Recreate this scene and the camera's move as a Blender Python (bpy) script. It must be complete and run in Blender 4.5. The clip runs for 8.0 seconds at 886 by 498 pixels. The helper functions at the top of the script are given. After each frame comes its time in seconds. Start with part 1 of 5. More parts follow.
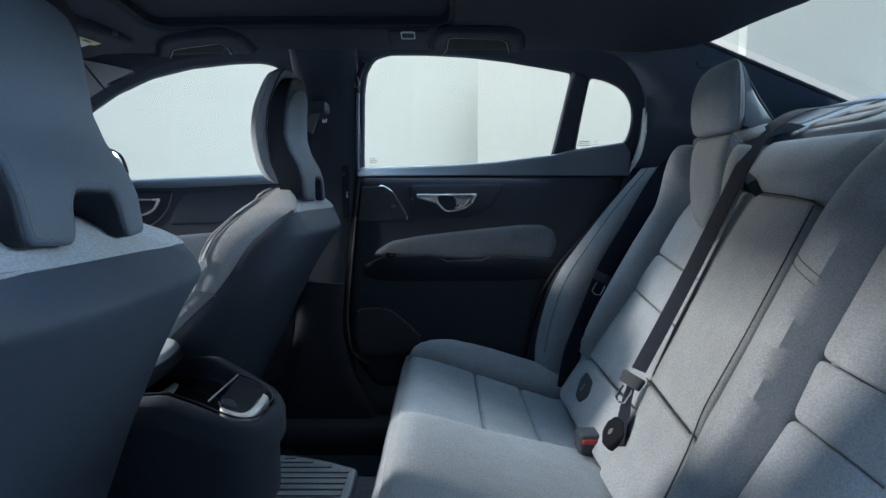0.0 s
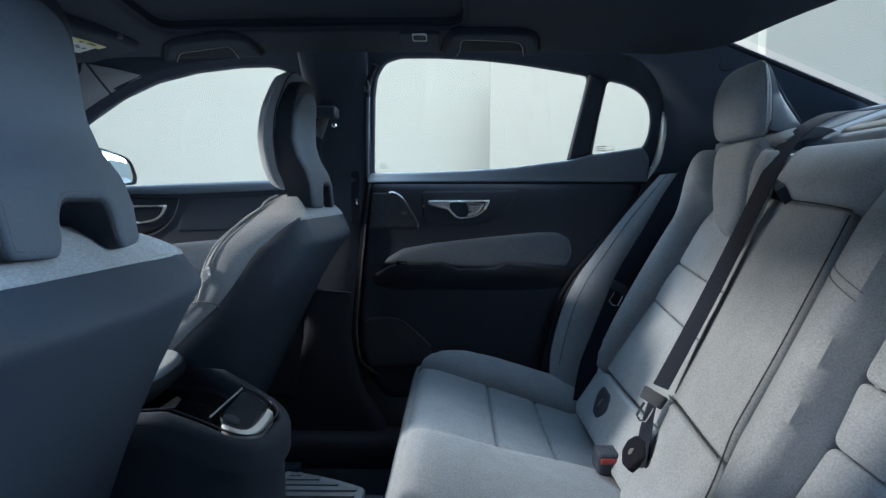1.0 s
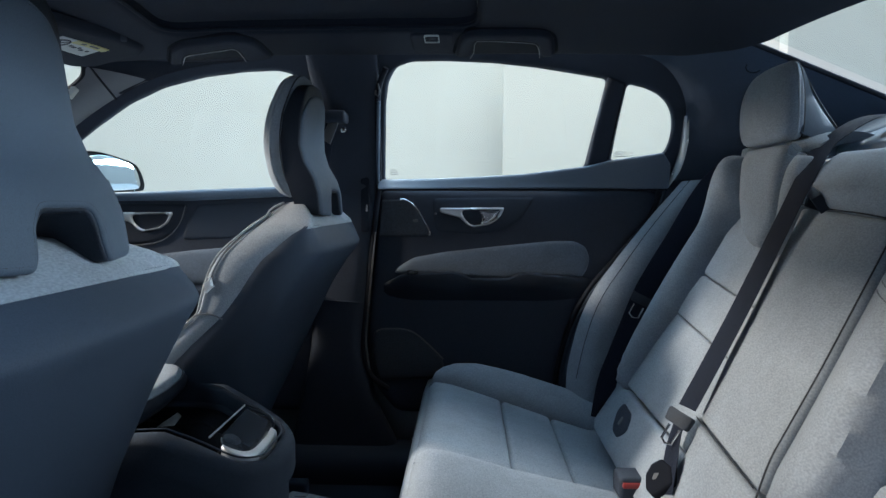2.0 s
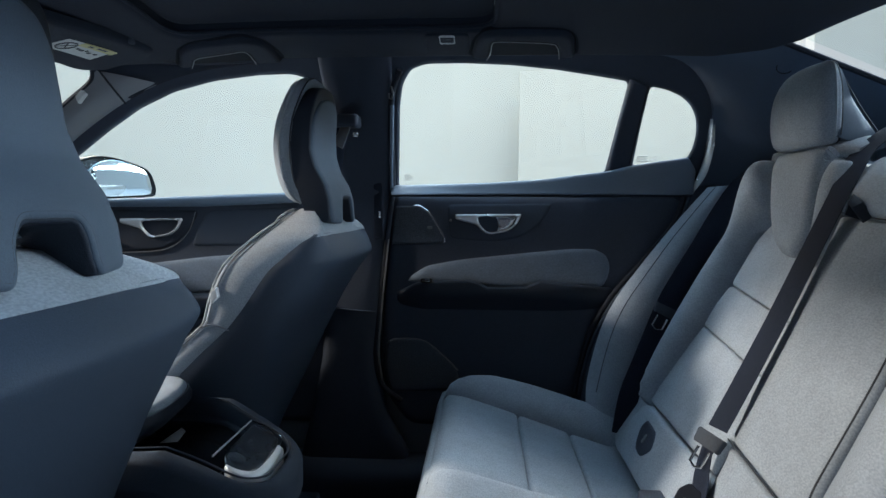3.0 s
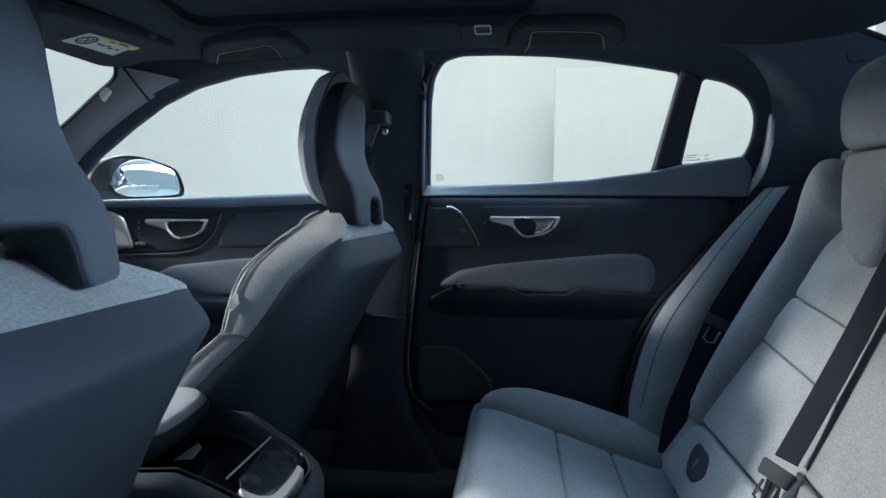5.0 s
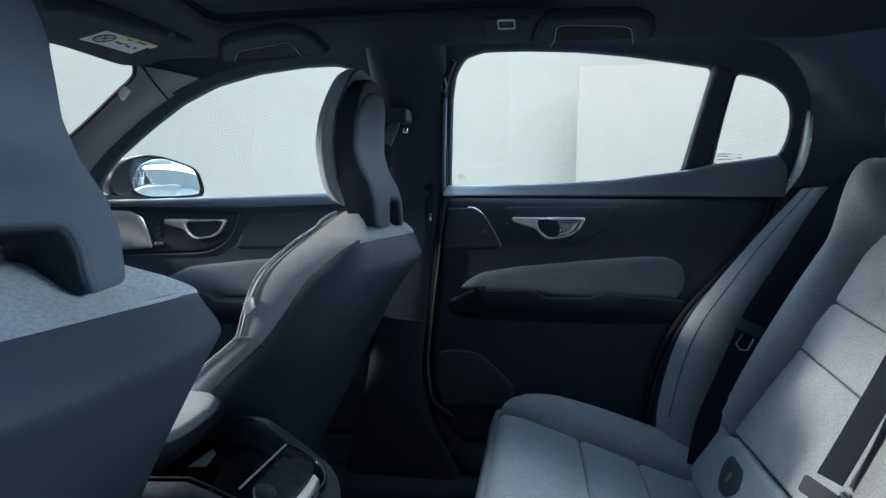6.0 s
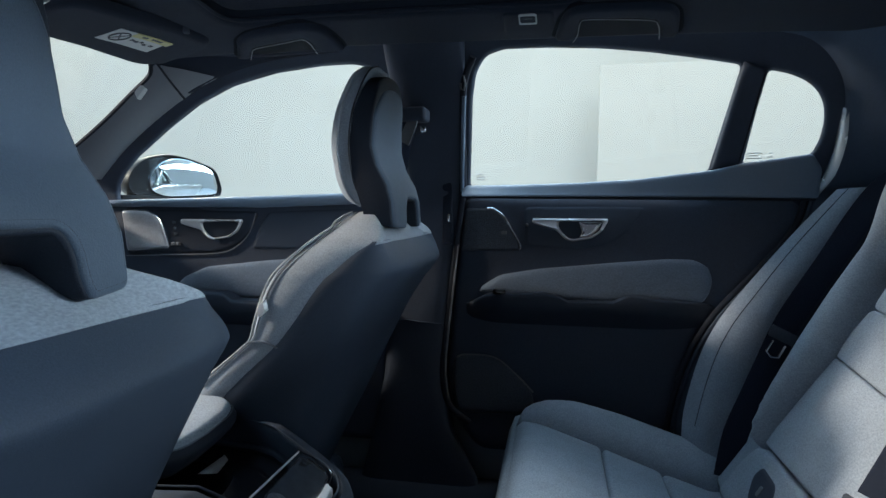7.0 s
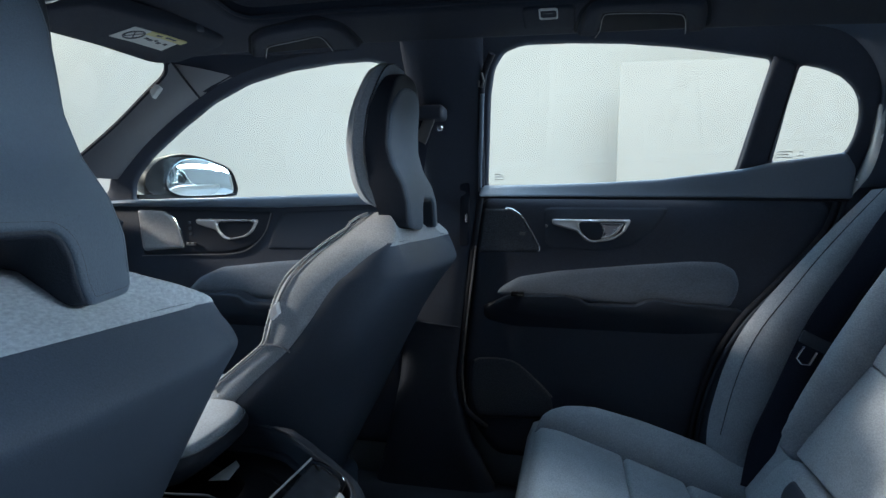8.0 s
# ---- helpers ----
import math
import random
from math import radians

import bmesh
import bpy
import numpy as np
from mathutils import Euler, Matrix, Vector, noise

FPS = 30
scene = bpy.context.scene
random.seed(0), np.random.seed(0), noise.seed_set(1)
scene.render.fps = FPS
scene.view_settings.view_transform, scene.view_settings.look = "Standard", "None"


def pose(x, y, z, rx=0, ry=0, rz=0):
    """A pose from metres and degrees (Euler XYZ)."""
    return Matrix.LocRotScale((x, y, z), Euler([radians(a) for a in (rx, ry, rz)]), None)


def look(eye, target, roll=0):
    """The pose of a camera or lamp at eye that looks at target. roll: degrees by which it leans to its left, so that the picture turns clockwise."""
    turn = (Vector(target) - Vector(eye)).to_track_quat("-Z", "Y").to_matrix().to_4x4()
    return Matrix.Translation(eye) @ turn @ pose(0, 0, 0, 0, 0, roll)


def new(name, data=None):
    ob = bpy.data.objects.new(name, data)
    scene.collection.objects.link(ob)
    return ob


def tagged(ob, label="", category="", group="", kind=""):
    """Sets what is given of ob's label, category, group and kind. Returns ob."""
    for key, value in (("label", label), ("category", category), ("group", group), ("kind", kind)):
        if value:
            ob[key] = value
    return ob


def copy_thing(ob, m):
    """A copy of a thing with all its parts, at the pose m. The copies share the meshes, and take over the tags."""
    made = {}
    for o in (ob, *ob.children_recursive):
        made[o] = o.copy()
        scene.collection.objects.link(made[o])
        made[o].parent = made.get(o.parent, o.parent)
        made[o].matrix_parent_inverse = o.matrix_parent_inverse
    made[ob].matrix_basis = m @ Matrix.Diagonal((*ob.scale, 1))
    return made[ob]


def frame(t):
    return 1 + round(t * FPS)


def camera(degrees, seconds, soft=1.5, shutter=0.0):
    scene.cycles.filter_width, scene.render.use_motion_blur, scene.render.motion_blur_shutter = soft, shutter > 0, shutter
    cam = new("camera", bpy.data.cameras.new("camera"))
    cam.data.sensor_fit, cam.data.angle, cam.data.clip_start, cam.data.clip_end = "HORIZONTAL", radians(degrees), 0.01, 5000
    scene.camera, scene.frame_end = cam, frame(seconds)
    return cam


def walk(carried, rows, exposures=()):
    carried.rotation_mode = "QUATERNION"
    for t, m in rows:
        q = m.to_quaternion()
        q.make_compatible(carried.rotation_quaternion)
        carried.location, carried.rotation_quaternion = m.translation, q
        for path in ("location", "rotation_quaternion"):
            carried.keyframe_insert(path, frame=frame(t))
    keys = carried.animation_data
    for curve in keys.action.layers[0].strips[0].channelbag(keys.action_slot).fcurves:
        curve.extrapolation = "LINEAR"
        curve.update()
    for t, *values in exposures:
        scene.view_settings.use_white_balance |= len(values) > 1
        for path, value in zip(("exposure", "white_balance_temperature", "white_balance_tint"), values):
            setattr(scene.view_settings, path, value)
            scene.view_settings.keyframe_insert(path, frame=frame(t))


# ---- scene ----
cam = camera(72.3, 8.0)
METRES, EYE, TILT, LEAN, TURN = 0.34, 1.0, -5.3, 0.0, 0.0
ROWS = [
    (0.0, 0.0, 0.0, 0.0, -0.0, 0.0, -0.0),
    (0.5, -0.0014, 0.0671, 0.0126, 0.6, 0.26, -0.09),
    (1.0, -0.0022, 0.1398, 0.0262, 1.1, 0.46, -0.16),
    (1.5, -0.0062, 0.2228, 0.0392, 1.58, 0.7, -0.24),
    (3.0, -0.0167, 0.4517, 0.0838, 3.63, 1.38, -0.54),
    (3.5, -0.0212, 0.5104, 0.0934, 4.22, 1.4, -0.65),
    (4.0, -0.0289, 0.5691, 0.1026, 4.95, 1.38, -0.78),
    (4.5, -0.0348, 0.6355, 0.1101, 5.76, 1.37, -0.88),
    (6.0, -0.0578, 0.8021, 0.1335, 8.61, 1.28, -1.29),
    (6.5, -0.0648, 0.8534, 0.1397, 9.52, 1.27, -1.42),
    (7.0, -0.0699, 0.8967, 0.1478, 10.37, 1.21, -1.57),
    (7.5, -0.0789, 0.9379, 0.1524, 11.15, 1.19, -1.66),
    (8.0, -0.0848, 0.9815, 0.1608, 12.0, 1.12, -1.79),
]
ORDER_TIMES = [(t, pose(0, 0, EYE, TILT, LEAN, TURN) @ pose(METRES * x, METRES * y, METRES * z, 90 + pitch, roll, yaw)) for t, x, y, z, yaw, pitch, roll in ROWS]
walk(cam, ORDER_TIMES, [(0.0, 0.40), (8.0, 0.40)])

# ---- world and light: a white photo studio, the car's near rear door stands open ----
world = bpy.data.worlds.new("studio_sky")
scene.world = world
world.use_nodes = True
world.node_tree.nodes["Background"].inputs[0].default_value = (0.49, 0.725, 1.02, 1)
world.node_tree.nodes["Background"].inputs[1].default_value = 2.35


def area_lamp(name, eye, target, sx, sy, watts, colour, spread=180):
    lamp = bpy.data.lights.new(name, "AREA")
    lamp.shape, lamp.size, lamp.size_y, lamp.energy, lamp.color = "RECTANGLE", sx, sy, watts, colour
    lamp.spread = radians(spread)
    ob = new(name, lamp)
    ob.matrix_world = look(eye, target)
    return ob


area_lamp("softbox_front", (-4.0, 1.02, 2.42), (0.4, 1.08, 0.7), 0.30, 0.38, 160, (1.0, 0.91, 0.80))
area_lamp("softbox_corner", (-2.9, 3.85, 2.6), (0.45, 1.1, 0.8), 0.9, 0.8, 40, (1.0, 0.90, 0.78))
# unseen warm lamp, added to brighten the white flats
area_lamp("warm_fill_flat", (2.4, 1.0, 4.8), (2.4, 5.6, 1.2), 3.4, 0.6, 54, (1.0, 0.84, 0.60))
# unseen bluish fill lamps, added to lift the cabin, headrests and shelf
area_lamp("fill_over", (0.1, 3.3, 3.3), (0.1, 1.1, 0.6), 1.6, 0.9, 6.5, (0.76, 0.89, 1.0), 60)
area_lamp("fill_rear", (4.2, 1.0, 2.08), (-0.3, 1.05, 1.0), 1.8, 0.4, 9, (0.70, 0.86, 1.0), 45)
area_lamp("fill_rear_side", (4.0, 2.3, 2.2), (0.2, 1.45, 1.1), 1.0, 0.6, 12, (0.70, 0.88, 1.0), 70)
# unseen warm lamps, added so the walls look neutral under the blue world
area_lamp("warm_fill_wall", (-1.5, 4.2, 4.6), (-1.5, 6.0, 1.4), 16.0, 0.6, 128, (1.0, 0.77, 0.44))
area_lamp("warm_fill_end_wall", (-6.4, 2.0, 4.8), (-9.0, 2.4, 1.5), 6.0, 0.6, 112, (1.0, 0.77, 0.48))


# ---- materials ----
def material(name, colour, rough=0.5, metal=0.0, grain=400.0, vary=0.15, bump=0.0, blotch=6.0, sheen=0.0, coat=0.0,
             spec=0.5, weave=0.0, stretch=(1, 1, 1), depth=0.001):
    m = bpy.data.materials.new(name)
    m.use_nodes = True
    nt, n, l = m.node_tree, m.node_tree.nodes, m.node_tree.links
    b = n["Principled BSDF"]
    b.inputs["Roughness"].default_value, b.inputs["Metallic"].default_value = rough, metal
    b.inputs["Specular IOR Level"].default_value = spec
    b.inputs["Sheen Weight"].default_value, b.inputs["Coat Weight"].default_value = sheen, coat
    b.inputs["Sheen Roughness"].default_value = 0.5
    tc, mp = n.new("ShaderNodeTexCoord"), n.new("ShaderNodeMapping")
    mp.inputs["Scale"].default_value = stretch
    l.new(tc.outputs["Object"], mp.inputs["Vector"])
    fine, big = n.new("ShaderNodeTexNoise"), n.new("ShaderNodeTexNoise")
    fine.inputs["Scale"].default_value, fine.inputs["Detail"].default_value = grain, 3
    big.inputs["Scale"].default_value, big.inputs["Detail"].default_value = blotch, 5
    l.new(mp.outputs["Vector"], fine.inputs["Vector"])
    l.new(tc.outputs["Object"], big.inputs["Vector"])
    mix = n.new("ShaderNodeMix")
    mix.data_type, mix.blend_type = "RGBA", "MIX"
    add = n.new("ShaderNodeMath")
    add.operation = "MULTIPLY_ADD"
    l.new(big.outputs["Fac"], add.inputs[0])
    add.inputs[1].default_value = 0.35
    l.new(fine.outputs["Fac"], add.inputs[2])
    ramp = n.new("ShaderNodeMapRange")
    ramp.inputs[1].default_value, ramp.inputs[2].default_value = 0.45, 0.9
    l.new(add.outputs[0], ramp.inputs[0])
    l.new(ramp.outputs[0], mix.inputs[0])
    c = Vector(colour)
    mix.inputs[6].default_value = (*(c * (1 - vary)), 1)
    mix.inputs[7].default_value = (*[min(1, v) for v in c * (1 + vary)], 1)
    l.new(mix.outputs[2], b.inputs["Base Color"])
    rr = n.new("ShaderNodeMapRange")
    rr.inputs[3].default_value, rr.inputs[4].default_value = max(0.02, rough * 0.85), min(1, rough * 1.15)
    l.new(big.outputs["Fac"], rr.inputs[0])
    l.new(rr.outputs[0], b.inputs["Roughness"])
    if bump:
        bp = n.new("ShaderNodeBump")
        bp.inputs["Strength"].default_value, bp.inputs["Distance"].default_value = bump, depth
        if weave:
            wv = n.new("ShaderNodeTexVoronoi")
            wv.inputs["Scale"].default_value = weave
            l.new(mp.outputs["Vector"], wv.inputs["Vector"])
            l.new(wv.outputs["Distance"], bp.inputs["Height"])
        else:
            l.new(fine.outputs["Fac"], bp.inputs["Height"])
        l.new(bp.outputs["Normal"], b.inputs["Normal"])
    return m


FABRIC = material("wool_blend_fabric", (0.325, 0.372, 0.425), 0.88, grain=420, vary=0.20, blotch=26.0, bump=0.3, weave=1000, sheen=0.15, spec=0.25, stretch=(1, 0.55, 1))
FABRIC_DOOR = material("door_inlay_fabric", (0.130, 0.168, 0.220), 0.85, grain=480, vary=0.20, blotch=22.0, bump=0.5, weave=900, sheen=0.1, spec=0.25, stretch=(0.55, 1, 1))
PIPING = material("pale_piping", (0.36, 0.40, 0.44), 0.7, grain=900, vary=0.15, bump=0.3)
SOFT = material("charcoal_leatherette", (0.021, 0.028, 0.042), 0.55, grain=700, vary=0.15, bump=0.25, weave=650, spec=0.25)
SHELL = material("seat_back_vinyl", (0.046, 0.064, 0.094), 0.62, grain=700, vary=0.15, bump=0.2, weave=900, spec=0.3)
PLASTIC = material("grained_black_plastic", (0.038, 0.050, 0.074), 0.6, grain=600, vary=0.2, bump=0.25, weave=700, spec=0.3)
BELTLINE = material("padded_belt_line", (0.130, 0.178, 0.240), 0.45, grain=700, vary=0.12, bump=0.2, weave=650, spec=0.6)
HEADBACK = material("headrest_back_cloth", (0.072, 0.102, 0.142), 0.62, grain=700, vary=0.12, bump=0.25, weave=700, spec=0.35, sheen=0.1)
SILVERGREY = material("satin_grey_trim", (0.14, 0.145, 0.155), 0.45, grain=500, vary=0.1, bump=0.15, spec=0.5)
HEADLINE = material("charcoal_headliner_knit", (0.019, 0.025, 0.039), 0.95, grain=900, vary=0.25, bump=0.4, weave=1200, spec=0.12, sheen=0.04)
CPILLAR = material("pillar_cloth", (0.085, 0.112, 0.155), 0.9, grain=900, vary=0.2, bump=0.4, weave=1200, spec=0.2)
APILLAR = material("pillar_grey_trim", (0.17, 0.18, 0.20), 0.6, grain=700, vary=0.12, bump=0.3, spec=0.4)
CARPET = material("black_carpet", (0.050, 0.062, 0.085), 1.0, grain=350, vary=0.4, bump=1.0, spec=0.1, depth=0.003)
RUBBER = material("ribbed_mat_rubber", (0.12, 0.155, 0.20), 0.55, grain=500, vary=0.15, bump=0.3, spec=0.4)
SEAL = material("door_seal_rubber", (0.022, 0.026, 0.036), 0.7, grain=300, vary=0.2, bump=0.2, spec=0.15)
MATTE = material("matte_dark_moulding", (0.048, 0.062, 0.086), 0.7, grain=600, vary=0.15, bump=0.25, weave=800, spec=0.16)
SATIN = material("satin_silver_trim", (0.72, 0.74, 0.76), 0.27, 0.6, grain=300, vary=0.05)
TRIM_BRIGHT = material("bright_console_trim", (0.80, 0.82, 0.84), 0.38, 0.35, grain=300, vary=0.05)
DARK_GLASS = material("dark_display_glass", (0.050, 0.058, 0.070), 0.10, grain=60, vary=0.15, coat=0.6)
BLOCKER = material("dark_light_blocker", (0.03, 0.03, 0.035), 0.95, grain=30, vary=0.3, bump=0.3)
CHROME = material("satin_chrome", (0.78, 0.79, 0.80), 0.13, 1.0, grain=200, vary=0.04)
ALU = material("brushed_speaker_mesh", (0.55, 0.57, 0.6), 0.30, 0.6, grain=260, vary=0.12, bump=0.4, weave=420)
GRILLE = material("dark_speaker_mesh", (0.055, 0.068, 0.088), 0.5, 0.2, grain=300, vary=0.3, bump=0.8, weave=380)
GLOSS = material("piano_black", (0.006, 0.006, 0.008), 0.07, coat=1.0, grain=40, vary=0.2)
WEB = material("seat_belt_webbing", (0.017, 0.023, 0.040), 0.7, grain=500, vary=0.3, bump=0.6, stretch=(1, 6, 1), spec=0.15)
BUCKLE = material("buckle_grey_plastic", (0.055, 0.066, 0.085), 0.65, grain=400, vary=0.1, bump=0.1, spec=0.2)
# near-black base colour that carries the shade inside the grab handle recess
RECESS = material("shadow_black_plastic", (0.010, 0.012, 0.018), 0.85, grain=500, vary=0.15, bump=0.2, spec=0.1)
RED = material("red_release_button", (0.36, 0.05, 0.05), 0.4, grain=200, vary=0.1)
LABEL = material("pale_label_paper", (0.50, 0.52, 0.52), 0.6, grain=100, vary=0.04)
YELLOW = material("yellow_label_band", (0.50, 0.46, 0.22), 0.6, grain=100, vary=0.05)
INK = material("label_ink", (0.05, 0.055, 0.07), 0.6, grain=100, vary=0.1)
THREAD = material("stitch_thread", (0.16, 0.18, 0.21), 0.7, grain=300, vary=0.1)
THREAD_DARK = material("dark_stitch_thread", (0.035, 0.042, 0.052), 0.8, grain=300, vary=0.1)
MARK = material("etched_glass_mark", (0.55, 0.58, 0.58), 0.8, grain=300, vary=0.1)
TAG = material("white_cloth_tag", (0.80, 0.81, 0.82), 0.7, grain=400, vary=0.05)
SILVER = material("silver_car_paint", (0.55, 0.58, 0.60), 0.3, 0.6, coat=1.0, grain=300, vary=0.05)
PAINT = material("black_car_paint", (0.010, 0.011, 0.014), 0.45, spec=0.15, grain=60, vary=0.1)
MIRROR = material("mirror_glass", (0.9, 0.93, 0.95), 0.01, 1.0, grain=10, vary=0.01)
WALL = material("studio_wall_paint", (0.505, 0.505, 0.48), 0.9, grain=3, vary=0.015, blotch=0.4)
PANEL = material("white_flat_panel", (0.485, 0.475, 0.445), 0.9, grain=3, vary=0.015, blotch=0.4)
FLOORMAT = material("studio_floor_paint", (0.62, 0.65, 0.66), 0.5, grain=60, vary=0.05, bump=0.05)


def glass_material():
    m = bpy.data.materials.new("window_glass")
    m.use_nodes = True
    n, l = m.node_tree.nodes, m.node_tree.links
    n.remove(n["Principled BSDF"])
    tr, gl, mx = n.new("ShaderNodeBsdfTransparent"), n.new("ShaderNodeBsdfGlossy"), n.new("ShaderNodeMixShader")
    tr.inputs[0].default_value = (0.92, 0.96, 0.95, 1)
    gl.inputs["Roughness"].default_value = 0.01
    mx.inputs[0].default_value = 0.035
    l.new(tr.outputs[0], mx.inputs[1])
    l.new(gl.outputs[0], mx.inputs[2])
    l.new(mx.outputs[0], n["Material Output"].inputs[0])
    return m


GLASS = glass_material()

# ---- building tools ----
ORIGIN = {}


def thing(name, at, label, category, group="", kind=""):
    """An empty at a thing's base that carries its parts."""
    ob = new(name)
    ob.empty_display_size = 0.05
    ob.location = at
    ORIGIN[ob] = Vector(at)
    return tagged(ob, label, category, group, kind)


def part(name, bm, mat, parent=None, label="", smooth=True):
    """Links a bmesh, made in world places, as one mesh under a thing or a part."""
    org = ORIGIN[parent] if parent else Vector((0, 0, 0))
    bmesh.ops.translate(bm, verts=bm.verts, vec=-org)
    bmesh.ops.recalc_face_normals(bm, faces=bm.faces)
    me = bpy.data.meshes.new(name)
    bm.to_mesh(me)
    bm.free()
    me.materials.append(mat)
    if smooth:
        me.polygons.foreach_set("use_smooth", [True] * len(me.polygons))
        me.set_sharp_from_angle(angle=radians(48))
    ob = new(name, me)
    ob.parent = parent
    ORIGIN[ob] = org
    return tagged(ob, label)


def curve_pts(pts, n, closed=False):
    """n points on a Catmull-Rom curve through pts."""
    p = [np.array(q, float) for q in pts]
    k = len(p)
    out = []
    spans = k if closed else k - 1
    for i in range(n):
        f = i / (n if closed else n - 1) * spans
        j = min(int(f), spans - 1)
        t = f - j
        g = (lambda q: p[q % k]) if closed else (lambda q: p[max(0, min(k - 1, q))])
        a, b, c, d = g(j - 1), g(j), g(j + 1), g(j + 2)
        out.append(0.5 * (2 * b + (c - a) * t + (2 * a - 5 * b + 4 * c - d) * t * t + (3 * b - a - 3 * c + d) * t ** 3))
    return out


def rounded(poly, r, n=4):
    """A polygon with its corners rounded by about r."""
    out, k = [], len(poly)
    for i in range(k):
        a, b, c = (np.array(poly[(i + d) % k], float) for d in (-1, 0, 1))
        u, v = a - b, c - b
        lu, lv = np.hypot(*u), np.hypot(*v)
        q = min(r, 0.45 * lu, 0.45 * lv)
        s, e = b + u / lu * q, b + v / lv * q
        for j in range(n + 1):
            t = j / n
            out.append((1 - t) ** 2 * s + 2 * t * (1 - t) * b + t * t * e)
    return out


def resample(loop, step):
    out, k = [], len(loop)
    for i in range(k):
        a, b = np.array(loop[i], float), np.array(loop[(i + 1) % k], float)
        d = np.hypot(*(b - a))
        if d < 1e-6:
            continue
        m = max(1, int(math.ceil(d / step)))
        out += [a + (b - a) * j / m for j in range(m)]
    return np.array(out)


def inside(pts, loop):
    x, y = pts[:, 0:1], pts[:, 1:2]
    a, b = loop, np.roll(loop, -1, 0)
    cross = ((a[:, 1] > y) != (b[:, 1] > y)) & (x < (b[:, 0] - a[:, 0]) * (y - a[:, 1]) / (b[:, 1] - a[:, 1] + 1e-15) + a[:, 0])
    return cross.sum(1) % 2 == 1


def edge_dist(pts, loops):
    best = np.full(len(pts), 9.0)
    for lp in loops:
        a, b = lp, np.roll(lp, -1, 0)
        d = b - a
        ap = pts[:, None, :] - a[None]
        t = np.clip((ap * d).sum(2) / ((d * d).sum(1) + 1e-15), 0, 1)
        q = ap - t[..., None] * d
        best = np.minimum(best, np.sqrt((q * q).sum(2)).min(1))
    return best


def pad(poly, surf, high, r, step=0.02, crown=0.0, holes=(), back=0.012, shape=None):
    """A cushion or trim plate: the outline poly, less its holes, laid on surf(a, b, h), rising to high over a rounded edge r."""
    from mathutils.geometry import delaunay_2d_cdt
    loops = [resample(lp, min(step, max(r * 1.2, 0.006))) for lp in (poly, *holes)]
    lo, hi = loops[0].min(0), loops[0].max(0)
    cand = []
    for lp in loops:
        nxt, prv = np.roll(lp, -1, 0), np.roll(lp, 1, 0)
        tang = nxt - prv
        nrm = np.stack([-tang[:, 1], tang[:, 0]], 1) / (np.hypot(tang[:, 0], tang[:, 1])[:, None] + 1e-12)
        for off in ((0.07, 0.28, 0.62, 1.0) if r < 0.03 else (0.06, 0.15, 0.27, 0.42, 0.60, 0.80, 1.0)):
            for s in (1, -1):
                q = lp + nrm * (s * off * r)
                ok = edge_dist(q, loops) > 0.85 * off * r
                cand.append(q[ok])
    gx, gy = np.meshgrid(np.arange(lo[0], hi[0], step), np.arange(lo[1], hi[1], step))
    q = np.stack([gx.ravel() + 0.37 * step, gy.ravel() + 0.41 * step], 1)
    cand.append(q[edge_dist(q, loops) > r + 0.45 * step])
    cand = np.concatenate(cand)
    ok = inside(cand, loops[0])
    for lp in loops[1:]:
        ok &= ~inside(cand, lp)
    cand = cand[ok]
    pts = np.concatenate([*loops, cand])
    edges, at = [], 0
    for lp in loops:
        m = len(lp)
        edges += [(at + i, at + (i + 1) % m) for i in range(m)]
        at += m
    rim = at
    vs, _, fs, orig, _, _ = delaunay_2d_cdt([Vector(p) for p in pts], edges, [], 0, 1e-6)
    v2 = np.array([tuple(v) for v in vs])
    cen = np.array([v2[list(f)].mean(0) for f in fs])
    keep = inside(cen, loops[0])
    for lp in loops[1:]:
        keep &= ~inside(cen, lp)
    d = edge_dist(v2, loops)
    t = np.clip(d / r, 0, 1)
    h = high * np.sqrt(np.maximum(0, 1 - (1 - t) ** 2))
    if crown:
        h = h + crown * (1 - np.exp(-d / (0.25 * float(min(hi - lo)))))
    if shape:
        h = h + np.array([shape(p[0], p[1]) for p in v2]) * t
    bm = bmesh.new()
    top = [bm.verts.new(surf(p[0], p[1], hh)) for p, hh in zip(v2, h)]
    bot = [bm.verts.new(surf(p[0], p[1], -back)) for p in v2]
    cnt = {}
    for f, k in zip(fs, keep):
        if not k:
            continue
        bm.faces.new([top[i] for i in f])
        bm.faces.new([bot[i] for i in reversed(f)])
        for i in range(3):
            e = (f[i], f[(i + 1) % 3])
            cnt[e] = 1
    for (a, b) in cnt:
        if (b, a) not in cnt:
            bm.faces.new((top[b], top[a], bot[a], bot[b]))
    bmesh.ops.delete(bm, geom=[v for v in bm.verts if not v.link_faces], context="VERTS")
    return bm


def loft(rings, cap=True, bm=None):
    """Skins closed rings of equally many points."""
    bm = bm or bmesh.new()
    rows = [[bm.verts.new(p) for p in ring] for ring in rings]
    n = len(rows[0])
    for a, b in zip(rows, rows[1:]):
        for i in range(n):
            bm.faces.new((a[i], a[(i + 1) % n], b[(i + 1) % n], b[i]))
    if cap:
        for ring, src in ((rows[0], rings[0]), (rows[-1], rings[-1])):
            c = bm.verts.new(sum((Vector(p) for p in src), Vector()) / n)
            for i in range(n):
                bm.faces.new((ring[i], ring[(i + 1) % n], c))
    return bm


